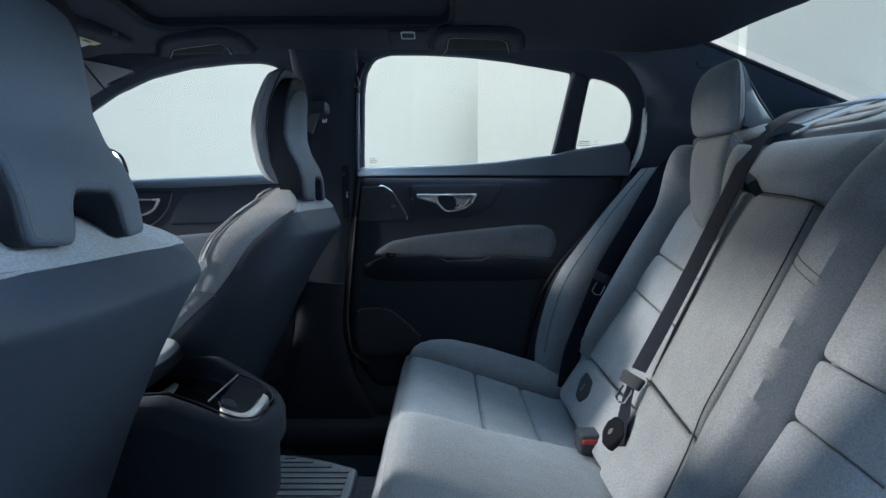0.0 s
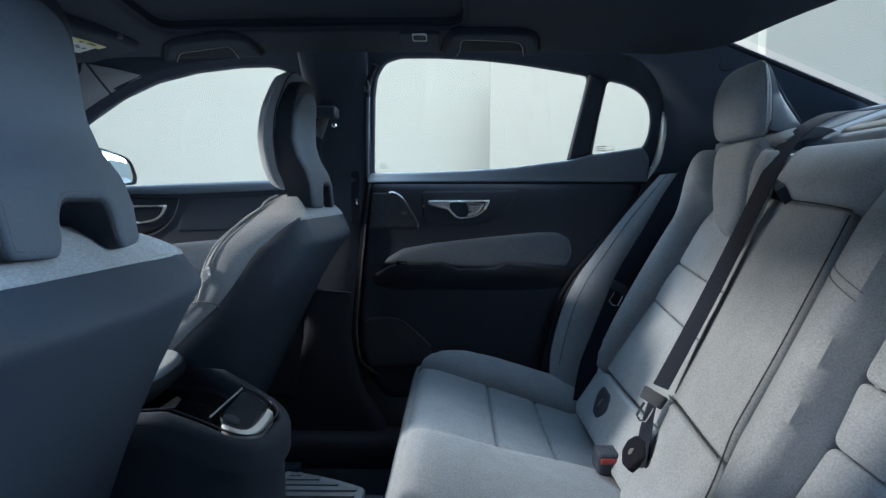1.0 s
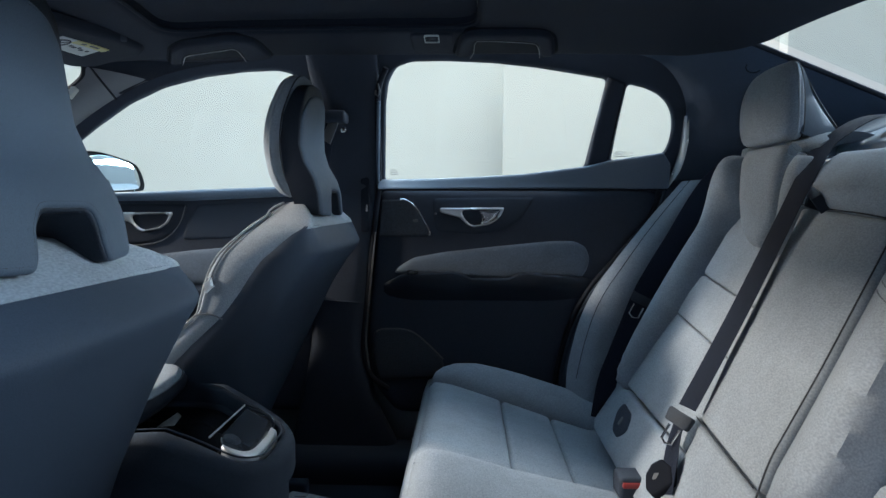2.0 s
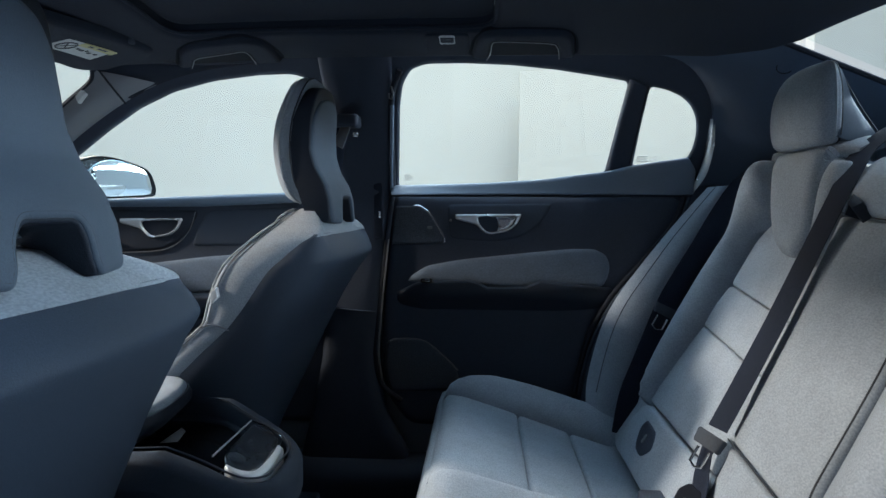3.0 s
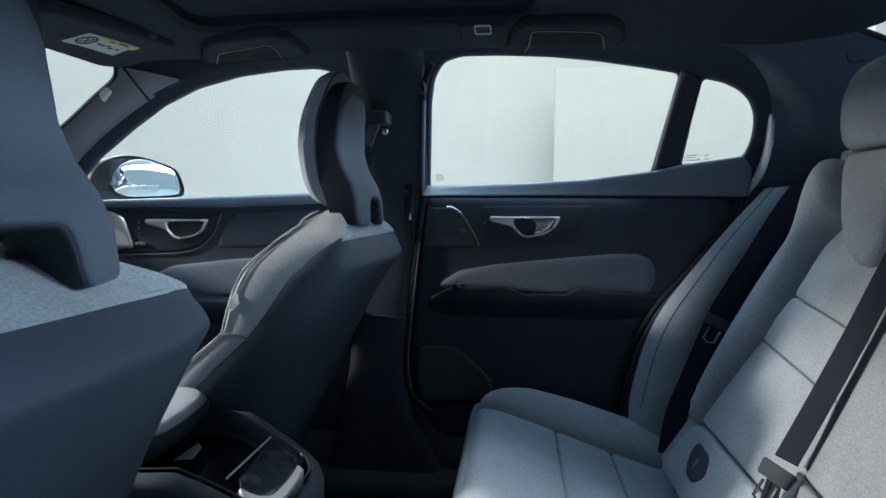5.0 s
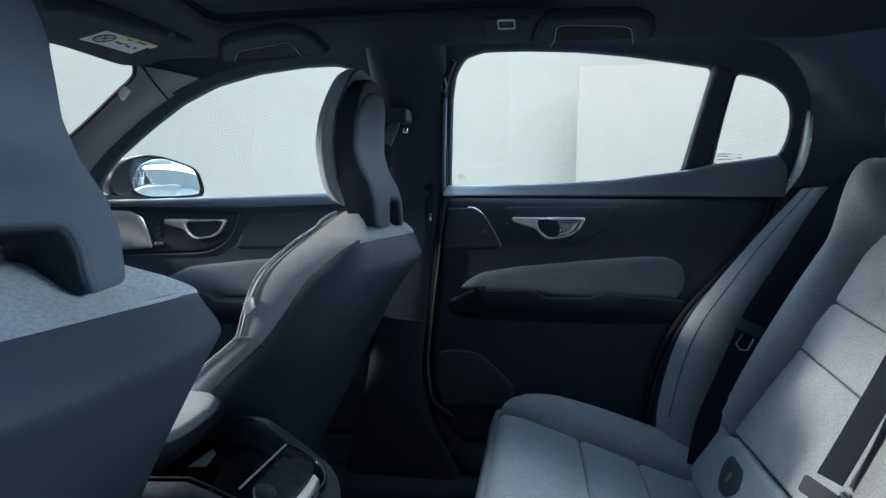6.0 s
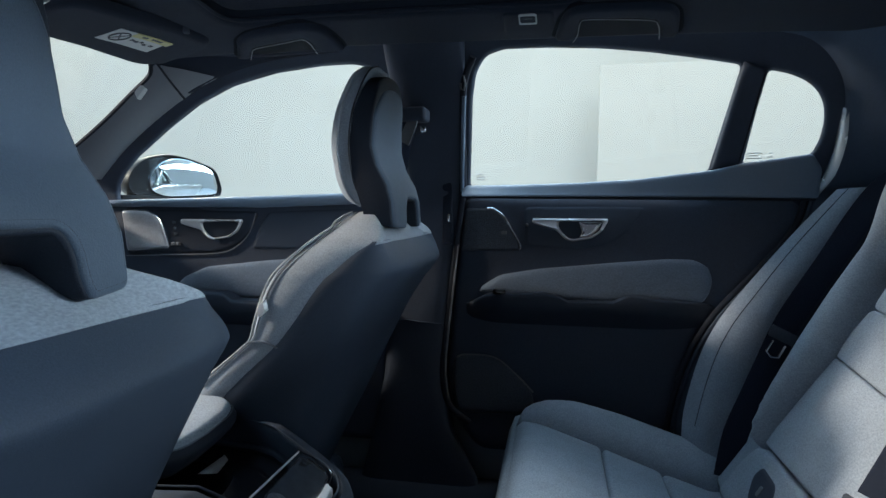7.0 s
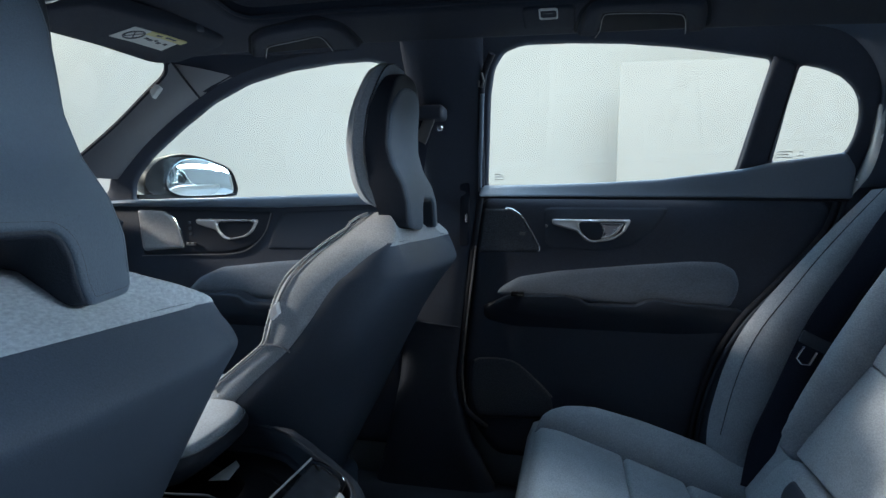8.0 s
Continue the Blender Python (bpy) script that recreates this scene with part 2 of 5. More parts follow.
def tube(pts, r, n=8, closed=False, bm=None):
    """A round bar along points."""
    pts = [Vector(p) for p in pts]
    rings, k = [], len(pts)
    ref = Vector((0.13, 0.31, 0.94))
    for i, p in enumerate(pts):
        a = pts[(i - 1) % k] if closed or i else p
        b = pts[(i + 1) % k] if closed or i < k - 1 else p
        d = (b - a).normalized()
        u = d.cross(ref).normalized()
        v = d.cross(u)
        rr = r(i / max(1, k - 1)) if callable(r) else r
        rings.append([p + (u * math.cos(2 * math.pi * j / n) + v * math.sin(2 * math.pi * j / n)) * rr for j in range(n)])
    if closed:
        rings.append(rings[0])
    bm = loft(rings, not closed, bm)
    if closed:
        bmesh.ops.remove_doubles(bm, verts=bm.verts, dist=1e-6)
    return bm


def ribbon(pts, side, width, thick, bm=None):
    """A strap along points; side gives its width's direction at each point."""
    pts = [Vector(p) for p in pts]
    rings = []
    for i, p in enumerate(pts):
        d = (pts[min(i + 1, len(pts) - 1)] - pts[max(i - 1, 0)]).normalized()
        s = Vector(side[i] if isinstance(side, list) else side)
        s = (s - d * s.dot(d)).normalized()
        nn = d.cross(s)
        a, b = s * width / 2, nn * thick / 2
        rings.append([p - a - b * 0.6, p - a * 0.96 - b, p + a * 0.96 - b, p + a - b * 0.6, p + a + b * 0.6, p + a * 0.96 + b, p - a * 0.96 + b, p - a + b * 0.6])
    return loft(rings, True, bm)


def box(lo, hi, r=0.01, seg=3, bm=None):
    """A block with rounded edges."""
    b2 = bmesh.new()
    bmesh.ops.create_cube(b2, size=1)
    lo, hi = Vector(lo), Vector(hi)
    for v in b2.verts:
        v.co = Vector([(lo[i] + hi[i]) / 2 + v.co[i] * (hi[i] - lo[i]) for i in range(3)])
    if r:
        bmesh.ops.bevel(b2, geom=b2.edges[:], offset=r, segments=seg, profile=0.5, affect="EDGES")
    if bm is None:
        return b2
    me = bpy.data.meshes.new("tmp")
    b2.to_mesh(me)
    b2.free()
    bm.from_mesh(me)
    bpy.data.meshes.remove(me)
    return bm


def strip(ca, cb, bulge, n=24, m=10, thick=0.02, push=(0, -1, 0)):
    """A trim surface between two curves in space, bulged towards push."""
    a, b, pv = curve_pts(ca, n), curve_pts(cb, n), np.array(push, float)
    bm = bmesh.new()
    grids = []
    for off in (0, -thick):
        grids.append([[bm.verts.new(a[i] * (1 - j / m) + b[i] * (j / m) + pv * (bulge * math.sin(math.pi * j / m) + off)) for j in range(m + 1)] for i in range(n)])
    for g in grids:
        for i in range(n - 1):
            for j in range(m):
                bm.faces.new((g[i][j], g[i + 1][j], g[i + 1][j + 1], g[i][j + 1]))
    g, k = grids
    for i in range(n - 1):
        for j in (0, m):
            bm.faces.new((g[i][j], g[i + 1][j], k[i + 1][j], k[i][j]))
    for i in (0, n - 1):
        for j in range(m):
            bm.faces.new((g[i][j], g[i][j + 1], k[i][j + 1], k[i][j]))
    return bm

# ---- studio ----
MID = 1.055          # the car's middle line


def flank(z):
    """How far out the right side's inner surface lies at height z."""
    return 1.785 - max(0.0, z - 1.057) * 0.62


def on_flank(x, z, h):
    return Vector((x, flank(z) - h, z))


def plain_box(name, lo, hi, mat, label, category, r=0.02, kind="structure"):
    ob = part(name, box(lo, hi, r), mat)
    return tagged(ob, label, category, kind=kind)


plain_box("ground", (-14, -9, -0.06), (14, 9, 0.0), FLOORMAT, "pale grey painted studio floor under the car", "floor", 0)
plain_box("wall_far", (-14, 6.0, 0), (14, 6.2, 6.0), WALL, "white painted studio wall beyond the car", "wall", 0)
plain_box("wall_front", (-9.2, -9, 0), (-9, 9, 6.0), WALL, "white studio wall ahead of the car", "wall", 0)
plain_box("wall_rear", (14, -9, 0), (14.2, 9, 6.0), WALL, "white studio wall behind the car", "wall", 0)
# unseen, added to keep light from the near side off the seats
plain_box("wall_near", (-14, -2.1, 0), (14, -2.0, 6.0), BLOCKER, "unseen dark wall added to hold back light from the open door side", "wall", 0)
plain_box("white_flat", (0.318, 5.60, 0.0), (7.4, 5.66, 2.216), PANEL, "white upright studio flat standing on the floor", "panel", 0.005, "")
plain_box("tall_white_flat", (1.46, 3.0, 0.0), (5.6, 3.08, 2.6), PANEL, "tall white upright studio flat behind the car", "panel", 0.005, "")

# ---- car: floor, roof and pillars ----
plain_box("floor", (-1.75, 0.30, 0.18), (0.62, 1.82, 0.24), CARPET, "black carpeted car floor", "floor", 0.01)


def tunnel():
    rings = []
    for x in (-1.6, -0.6, -0.36, -0.1, 0.0):
        rings.append([(x, MID + y, z) for y, z in ((-0.30, 0.235), (-0.24, 0.30), (-0.19, 0.38), (-0.13, 0.425), (0, 0.435), (0.13, 0.425), (0.19, 0.38), (0.24, 0.30), (0.30, 0.235))])
    return loft(rings)


tagged(part("floor_tunnel", tunnel(), CARPET), "black carpeted hump along the car's middle", "floor hump", kind="structure")


def roof_z(x, y):
    z = 1.402 - 0.052 * ((y - MID) / 0.55) ** 2
    z -= 0.020 * (max(0.0, -x - 0.30) / 0.65) ** 2
    return z - 0.030 * (max(0.0, x - 0.15) / 0.5) ** 2 * (1 - 0.6 * min(1, abs(y - MID) / 0.5))


def on_roof(x, y, h):
    return Vector((x, y, roof_z(x, y) - h))


ROOF_EDGE = rounded([(-0.93, MID - 0.49), (0.50, MID - 0.50), (0.600, MID - 0.455), (0.640, MID - 0.40), (0.700, MID - 0.15), (0.705, MID), (0.700, MID + 0.15), (0.640, MID + 0.40), (0.600, MID + 0.455), (0.50, MID + 0.50), (-0.93, MID + 0.49)][::-1], 0.02)
SUNROOF = rounded([(-0.66, MID - 0.36), (-0.66, MID + 0.36), (0.02, MID + 0.36), (0.02, MID - 0.36)], 0.05)
tagged(part("ceiling", pad(ROOF_EDGE, on_roof, 0.008, 0.015, 0.05, holes=[SUNROOF], back=0.03), HEADLINE), "charcoal knitted car headliner", "headliner", kind="structure")
sunroof = thing("sunroof", (-0.32, MID, 1.40), "closed dark sunroof blind set in the headliner", "sunroof", kind="structure")
part("blind", pad(rounded([(-0.655, MID - 0.355), (-0.655, MID + 0.355), (0.015, MID + 0.355), (0.015, MID - 0.355)], 0.045), lambda x, y, h: on_roof(x, y, h - 0.018), 0.003, 0.01, 0.05, back=0.004), HEADLINE, sunroof)
part("frame", tube([on_roof(p[0], p[1], -0.001) for p in resample(SUNROOF, 0.03)], 0.005, 6, True), HEADLINE, sunroof)

REAR_GLASS_WIN = rounded([(-0.229, 1.071), (-0.210, 1.264), (-0.199, 1.313), (-0.177, 1.343), (-0.138, 1.354), (-0.047, 1.354), (0.063, 1.349), (0.164, 1.339), (0.262, 1.325), (0.338, 1.313), (0.311, 1.106), (0.259, 1.100), (0.150, 1.086), (0.018, 1.078), (-0.111, 1.074)], 0.012)
QUARTER_WIN = rounded([(0.390, 1.303), (0.432, 1.295), (0.468, 1.281), (0.495, 1.261), (0.512, 1.236), (0.521, 1.205), (0.522, 1.172), (0.515, 1.146), (0.504, 1.139), (0.381, 1.125), (0.377, 1.136)], 0.012)
FRONT_WIN = rounded([(-1.206, 1.029), (-1.200, 1.067), (-1.164, 1.101), (-1.102, 1.144), (-0.982, 1.210), (-0.876, 1.263), (-0.773, 1.300), (-0.661, 1.323), (-0.549, 1.334), (-0.470, 1.336), (-0.430, 1.326), (-0.380, 1.055), (-0.569, 1.051), (-0.896, 1.039)], 0.015)


def mirrored(fn):
    """The same surface on the car's left side."""
    def surf(a, b, h):
        p = fn(a, b, h)
        return Vector((p.x, 2 * MID - p.y, p.z))
    return surf


def grow(loop, d):
    """A loop moved outwards by d."""
    c = np.array(loop)
    t = np.roll(c, -1, 0) - np.roll(c, 1, 0)
    n = np.stack([t[:, 1], -t[:, 0]], 1) / (np.hypot(t[:, 0], t[:, 1])[:, None] + 1e-12)
    area = sum(c[i - 1][0] * c[i][1] - c[i][0] * c[i - 1][1] for i in range(len(c)))
    return list(c + n * (d if area > 0 else -d))


# the fixed window surround: cant rail and pillars as one trim band
SURROUND = [(-1.33, 1.00), (-1.25, 1.105), (-1.125, 1.185), (-0.990, 1.256), (-0.880, 1.322), (-0.77, 1.385), (-0.66, 1.415), (-0.55, 1.42), (-0.30, 1.41), (-0.05, 1.395), (0.17, 1.39), (0.34, 1.385), (0.47, 1.365), (0.56, 1.31), (0.59, 1.22), (0.595, 1.16), (0.585, 1.10), (0.56, 1.03), (0.54, 1.00)]
surround = pad(SURROUND, lambda a, b, h: on_flank(a, b, h - 0.010), 0.010, 0.008, 0.03, holes=[REAR_GLASS_WIN, QUARTER_WIN, FRONT_WIN], back=0.003)
tagged(part("trim_windows", surround, PLASTIC), "black trim round the side windows", "window trim", kind="structure")

for k, (loop, nm) in enumerate(((REAR_GLASS_WIN, "window_rear_door"), (QUARTER_WIN, "window_quarter"), (FRONT_WIN, "window_front_door"))):
    w = thing(nm, (loop[0][0], 1.80, 1.08), "clear side window of the car in a black rubber seal", "car window", kind="structure")
    g = part("pane", pad(grow(loop, 0.006), lambda a, b, h: on_flank(a, b, h - 0.024), 0.002, 0.002, 0.06, back=0.002), GLASS, w)
    g.visible_shadow = False
    part("seal", tube([on_flank(p[0], p[1], -0.014) for p in resample(grow(loop, 0.007), 0.02)], 0.005, 6, True), SEAL, w)
    if k == 1:
        for z, ln, dx in ((1.146, 0.030, 0.018), (1.1405, 0.024, 0.018), (1.135, 0.034, 0.018), (1.146, 0.008, 0.062), (1.138, 0.012, 0.060)):
            part("marking", pad([(0.37 + dx, z - 0.0012), (0.37 + dx + ln, z - 0.0008), (0.37 + dx + ln, z + 0.0012), (0.37 + dx, z + 0.0008)], lambda a, b, h: on_flank(a, b, h - 0.0200), 0.0004, 0.0006, 0.01, back=0.0002), MARK, w)
    if k == 0:
        for z, ln in ((1.100, 0.016), (1.094, 0.022), (1.088, 0.020)):
            part("marking", pad([(-0.214, z - 0.001), (-0.214 + ln, z - 0.001), (-0.214 + ln, z + 0.001), (-0.214, z + 0.001)], lambda a, b, h: on_flank(a, b, h - 0.0200), 0.0004, 0.0006, 0.01, back=0.0002), MARK, w)

# dark blackout bar between door glass and quarter glass, with its pale guide
bar = thing("window_divider", (0.34, 1.78, 1.10), "dark glossy divider bar between door glass and quarter glass", "window bar", kind="structure")
part("bar", pad([(0.313, 1.104), (0.338, 1.315), (0.383, 1.301), (0.376, 1.128), (0.372, 1.112)], lambda a, b, h: on_flank(a, b, h + 0.006), 0.010, 0.010, 0.02), PLASTIC, bar)
part("guide", tube([on_flank(0.380 - 0.014 * t, 1.298 - 0.172 * t, 0.016) for t in np.linspace(0, 1, 12)], 0.0022, 6), SEAL, bar)

# B-pillar trim and the door's front seal
BPILLAR = [(-0.372, 1.055), (-0.392, 1.335), (-0.395, 1.43), (-0.215, 1.43), (-0.226, 1.25), (-0.245, 1.06), (-0.262, 0.90), (-0.285, 0.62), (-0.262, 0.46), (-0.20, 0.34), (-0.20, 0.25), (-0.52, 0.25), (-0.47, 0.45), (-0.44, 0.60), (-0.42, 0.90)]
bp = thing("trim_b_pillar", (-0.33, 1.74, 0.40), "black moulded centre pillar trim with belt guide slot", "pillar trim", kind="structure")
part("cover", pad(BPILLAR, lambda a, b, h: on_flank(a, b, h + 0.012), 0.022, 0.045, 0.03), PLASTIC, bp)
part("slot_frame", pad(rounded([(-0.292, 0.93), (-0.292, 1.075), (-0.268, 1.080), (-0.268, 0.93)], 0.008), lambda a, b, h: on_flank(a, b, h + 0.031), 0.0045, 0.004, 0.012), HEADLINE, bp)
part("latch", box((-0.277, flank(1) - 0.047, 0.985), (-0.271, flank(1) - 0.040, 1.005), 0.002), CHROME, bp)
part("lower_trim_line", tube([on_flank(-0.42 + 0.012 * i, 0.745 - 0.001 * i, 0.036) for i in range(12)], 0.002, 6), PLASTIC, bp)
fb = thing("front_seat_belt", (-0.33, 1.60, 1.20), "dark folded front seat belt in its pillar guide", "seat belt")
part("guide", box((-0.385, 1.585, 1.205), (-0.300, 1.640, 1.235), 0.008), PLASTIC, fb)
part("webbing", ribbon([Vector((-0.345, 1.612, 1.215)), Vector((-0.352, 1.612, 1.185)), Vector((-0.365, 1.622, 1.150)), Vector((-0.378, 1.640, 1.09)), Vector((-0.385, 1.660, 0.98))], (1, 0.2, 0), 0.047, 0.002), WEB, fb)
part("fold", ribbon([Vector((-0.330, 1.606, 1.213)), Vector((-0.338, 1.600, 1.190)), Vector((-0.352, 1.606, 1.160))], (1, -0.4, 0.2), 0.03, 0.003), SILVERGREY, fb)
part("bolt_cap", box((-0.312, 1.588, 1.180), (-0.300, 1.600, 1.192), 0.003), CHROME, fb)
seal = thing("door_seal", (-0.24, 1.76, 0.5), "black rubber door seal along the rear door's front edge", "seal", kind="structure")
part("lip", tube([on_flank(x, z, 0.022) for x, z in map(tuple, curve_pts([(-0.20, 1.335), (-0.222, 1.29), (-0.232, 1.22), (-0.240, 1.08), (-0.262, 0.90), (-0.283, 0.70), (-0.290, 0.60), (-0.270, 0.53), (-0.22, 0.49)], 40))], 0.0075, 8), SEAL, seal)
part("pale_channel", tube([on_flank(x, z, 0.028) for x, z in map(tuple, curve_pts([(-0.224, 1.262), (-0.231, 1.20), (-0.238, 1.13), (-0.244, 1.06)], 14))], 0.005, 8), BELTLINE, seal)
part("hook", tube([on_flank(x, z, 0.03) for x, z in ((-0.222, 1.300), (-0.219, 1.285), (-0.224, 1.273), (-0.230, 1.276), (-0.229, 1.285))], 0.0025, 6), SILVERGREY, seal)
part("edge_line", tube([on_flank(x, z, 0.030) for x, z in map(tuple, curve_pts([(-0.252, 0.93), (-0.262, 0.84), (-0.276, 0.70), (-0.281, 0.62), (-0.272, 0.55)], 20))], 0.0022, 6), SILVERGREY, seal)

# C-pillar, A-pillar and rear shelf
C_IN = [(0.34, flank(1.37) - 0.006, 1.37), (0.45, flank(1.35) - 0.008, 1.35), (0.525, flank(1.285) - 0.01, 1.285), (0.552, flank(1.2) - 0.012, 1.20), (0.545, flank(1.1) - 0.012, 1.10), (0.53, flank(1.0) - 0.012, 1.0)]
C_OUT = [(0.50, 1.545, 1.368), (0.604, 1.502, 1.373), (0.70, 1.502, 1.334), (0.815, 1.502, 1.287), (0.93, 1.502, 1.240), (1.05, 1.502, 1.190)]
cp = thing("trim_c_pillar", (0.60, 1.62, 1.0), "dark blue-grey cloth rear pillar trim beside the rear glass", "pillar trim", kind="structure")
part("cover", strip(C_IN, C_OUT, 0.012, 30, 12, 0.02, (0, -1, 0)), CPILLAR, cp)
part("edge_bead", tube(curve_pts(C_OUT[1:], 20), 0.006, 6), SEAL, cp)
part("airbag_tab", tube([Vector((0.645 + 0.017 * math.cos(a), 1.535, 1.318 + 0.012 * math.sin(a))) for a in np.linspace(0, 2 * math.pi, 21)[:-1]], 0.0012, 5, True), SEAL, cp)
part("door_frame_strip", strip([(0.537, 1.690, 1.235), (0.548, 1.705, 1.18), (0.545, 1.725, 1.12), (0.528, 1.745, 1.06)], [(0.552, 1.668, 1.225), (0.560, 1.690, 1.165), (0.552, 1.712, 1.10), (0.530, 1.735, 1.055)], 0.003, 14, 4, 0.006), SATIN, cp)
A_IN = [(-0.920, 1.545, 1.333), (-0.934, 1.559, 1.310), (-0.997, 1.580, 1.275), (-1.107, 1.617, 1.214), (-1.220, 1.652, 1.158), (-1.36, 1.69, 1.09)]
A_OUT = [(-0.80, flank(1.315) - 0.004, 1.315), (-0.875, flank(1.287) - 0.006, 1.287), (-0.985, flank(1.236) - 0.006, 1.236), (-1.115, flank(1.165) - 0.006, 1.165), (-1.235, flank(1.085) - 0.006, 1.085)]
ap = thing("trim_a_pillar", (-1.0, 1.64, 1.05), "grey moulded windscreen pillar trim with a pale airbag tag", "pillar trim", kind="structure")
part("cover", strip(A_IN, A_OUT, 0.014, 26, 10, 0.02, (0.35, -0.9, 0)), APILLAR, ap)
part("joint", tube(curve_pts([(-0.905, 1.540, 1.338), (-0.885, 1.560, 1.300), (-0.868, 1.592, 1.262)], 10), 0.0025, 6), SEAL, ap)
part("edge_bead", tube(curve_pts(A_IN, 24), 0.005, 6), SEAL, ap)
part("airbag_tag", pad([(-0.977, 1.276), (-0.960, 1.293), (-0.955, 1.284), (-0.975, 1.261)], lambda a, b, h: Vector((a, 1.575 + 0.389 * (a + 0.95) - 0.333 * (b - 1.28) - h, b)), 0.002, 0.001, 0.006, back=0.012), LABEL, ap, "", False)
head_rail = thing("trim_front_rail", (-0.87, 1.55, 1.33), "black headliner corner over the windscreen pillar", "headliner", kind="structure")
part("cover", strip([(-0.93, 1.52, 1.345), (-0.86, 1.55, 1.352), (-0.70, 1.59, 1.352), (-0.50, 1.60, 1.36)], [(-0.885, flank(1.28) - 0.012, 1.283), (-0.79, flank(1.318) - 0.006, 1.318), (-0.66, flank(1.345) - 0.004, 1.345), (-0.50, flank(1.357) - 0.004, 1.357)], 0.004, 16, 5, 0.015), HEADLINE, head_rail)


def glass_sheet(name, corners, label, frit=0.0):
    """A curved screen given by two edge lines."""
    w = thing(name, corners[0][0], label, "car window", kind="structure")
    g = part("pane", strip(corners[0], corners[1], 0.03, 10, 8, 0.004, corners[2]), GLASS, w)
    g.visible_shadow = False
    return w


glass_sheet("window_rear", ([(0.66, 1.50, 1.378), (0.85, 1.50, 1.300), (1.08, 1.50, 1.205)], [(0.66, 0.61, 1.378), (0.85, 0.61, 1.300), (1.08, 0.61, 1.205)], (0.4, 0, 0.9)), "sloping clear rear window of the car")
glass_sheet("windscreen", ([(-0.945, 1.60, 1.345), (-1.22, 1.715, 1.165), (-1.60, 1.76, 0.98)], [(-0.945, 0.51, 1.345), (-1.22, 0.395, 1.165), (-1.60, 0.35, 0.98)], (-0.4, 0, 0.9)), "sloping clear windscreen of the car")

shelf = thing("parcel_shelf", (0.85, MID, 1.13), "dark grey carpeted shelf behind the rear seat with a belt slot", "shelf", kind="structure")
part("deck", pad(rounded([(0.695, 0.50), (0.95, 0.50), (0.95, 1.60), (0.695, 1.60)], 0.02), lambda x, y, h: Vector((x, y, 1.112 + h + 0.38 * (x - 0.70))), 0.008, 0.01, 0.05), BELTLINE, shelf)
part("belt_bezel", pad(rounded([(0.705, 1.03), (0.800, 1.03), (0.800, 1.20), (0.705, 1.20)], 0.02), lambda x, y, h: Vector((x, y, 1.118 + h + 0.38 * (x - 0.70))), 0.010, 0.01, 0.02, holes=[rounded([(0.735, 1.055), (0.775, 1.055), (0.775, 1.175), (0.735, 1.175)], 0.01)]), SILVERGREY, shelf)
part("speaker_cover", pad(rounded([(0.74, 1.31), (0.90, 1.31), (0.90, 1.53), (0.74, 1.53)], 0.03), lambda x, y, h: Vector((x, y, 1.119 + h + 0.38 * (x - 0.70))), 0.006, 0.01, 0.03), GRILLE, shelf)

RIM_A = [(0.540, flank(1.063) - 0.010, 1.075), (0.528, 1.752, 1.055), (0.502, 1.752, 0.974), (0.430, 1.752, 0.881), (0.345, 1.752, 0.779), (0.292, 1.752, 0.675), (0.262, 1.752, 0.56), (0.25, 1.752, 0.45)]
rim = thing("trim_door_opening", (0.40, 1.74, 0.45), "dark moulded trim and rubber seal behind the rear door", "trim", kind="structure")
part("cover", strip(RIM_A, [(x + 0.075, y - 0.035, z + 0.004) for x, y, z in RIM_A], 0.008, 30, 6, 0.02, (-0.3, -0.9, 0)), PLASTIC, rim)
part("seal_edge", tube(curve_pts([(x - 0.002, y - 0.002, z) for x, y, z in RIM_A], 40), 0.0045, 6), MATTE, rim)
part("seal_groove", tube(curve_pts([(x - 0.014, y + 0.004, z) for x, y, z in RIM_A], 40), 0.007, 8), SEAL, rim)

# the car's other flank, out of sight beside the open door: pillars, rail and sill
left = mirrored(on_flank)
tagged(part("trim_left_front", pad([(-1.30, 0.40), (-1.30, 1.00), (-1.115, 1.165), (-0.875, 1.287), (-0.66, 1.347), (-0.40, 1.362), (0.34, 1.352), (0.40, 1.345), (0.40, 1.372), (-0.94, 1.372), (-1.35, 1.10)][::-1], left, 0.01, 0.01, 0.06, back=0.03), PLASTIC), "black trim rail over the open door", "trim", kind="structure")
tagged(part("trim_left_pillar", pad([(-0.44, 0.24), (-0.42, 0.90), (-0.44, 1.34), (-0.33, 1.36), (-0.36, 0.90), (-0.36, 0.24)], left, 0.01, 0.01, 0.04, back=0.04), PLASTIC), "black centre pillar trim beside the open door", "pillar trim", kind="structure")
tagged(part("trim_left_rear", strip([(p[0], 2 * MID - p[1], p[2]) for p in C_IN], [(p[0], 2 * MID - p[1], p[2]) for p in C_OUT], 0.012, 20, 8, 0.02, (0, 1, 0)), CPILLAR), "dark cloth rear pillar trim", "pillar trim", kind="structure")
plain_box("sill_right", (-1.4, 1.70, 0.20), (0.5, 1.84, 0.33), PLASTIC, "black moulded door sill", "sill", 0.04)
plain_box("sill_left", (-1.4, 0.30, 0.18), (0.5, 0.42, 0.36), PLASTIC, "black moulded door sill by the open door", "sill", 0.04)
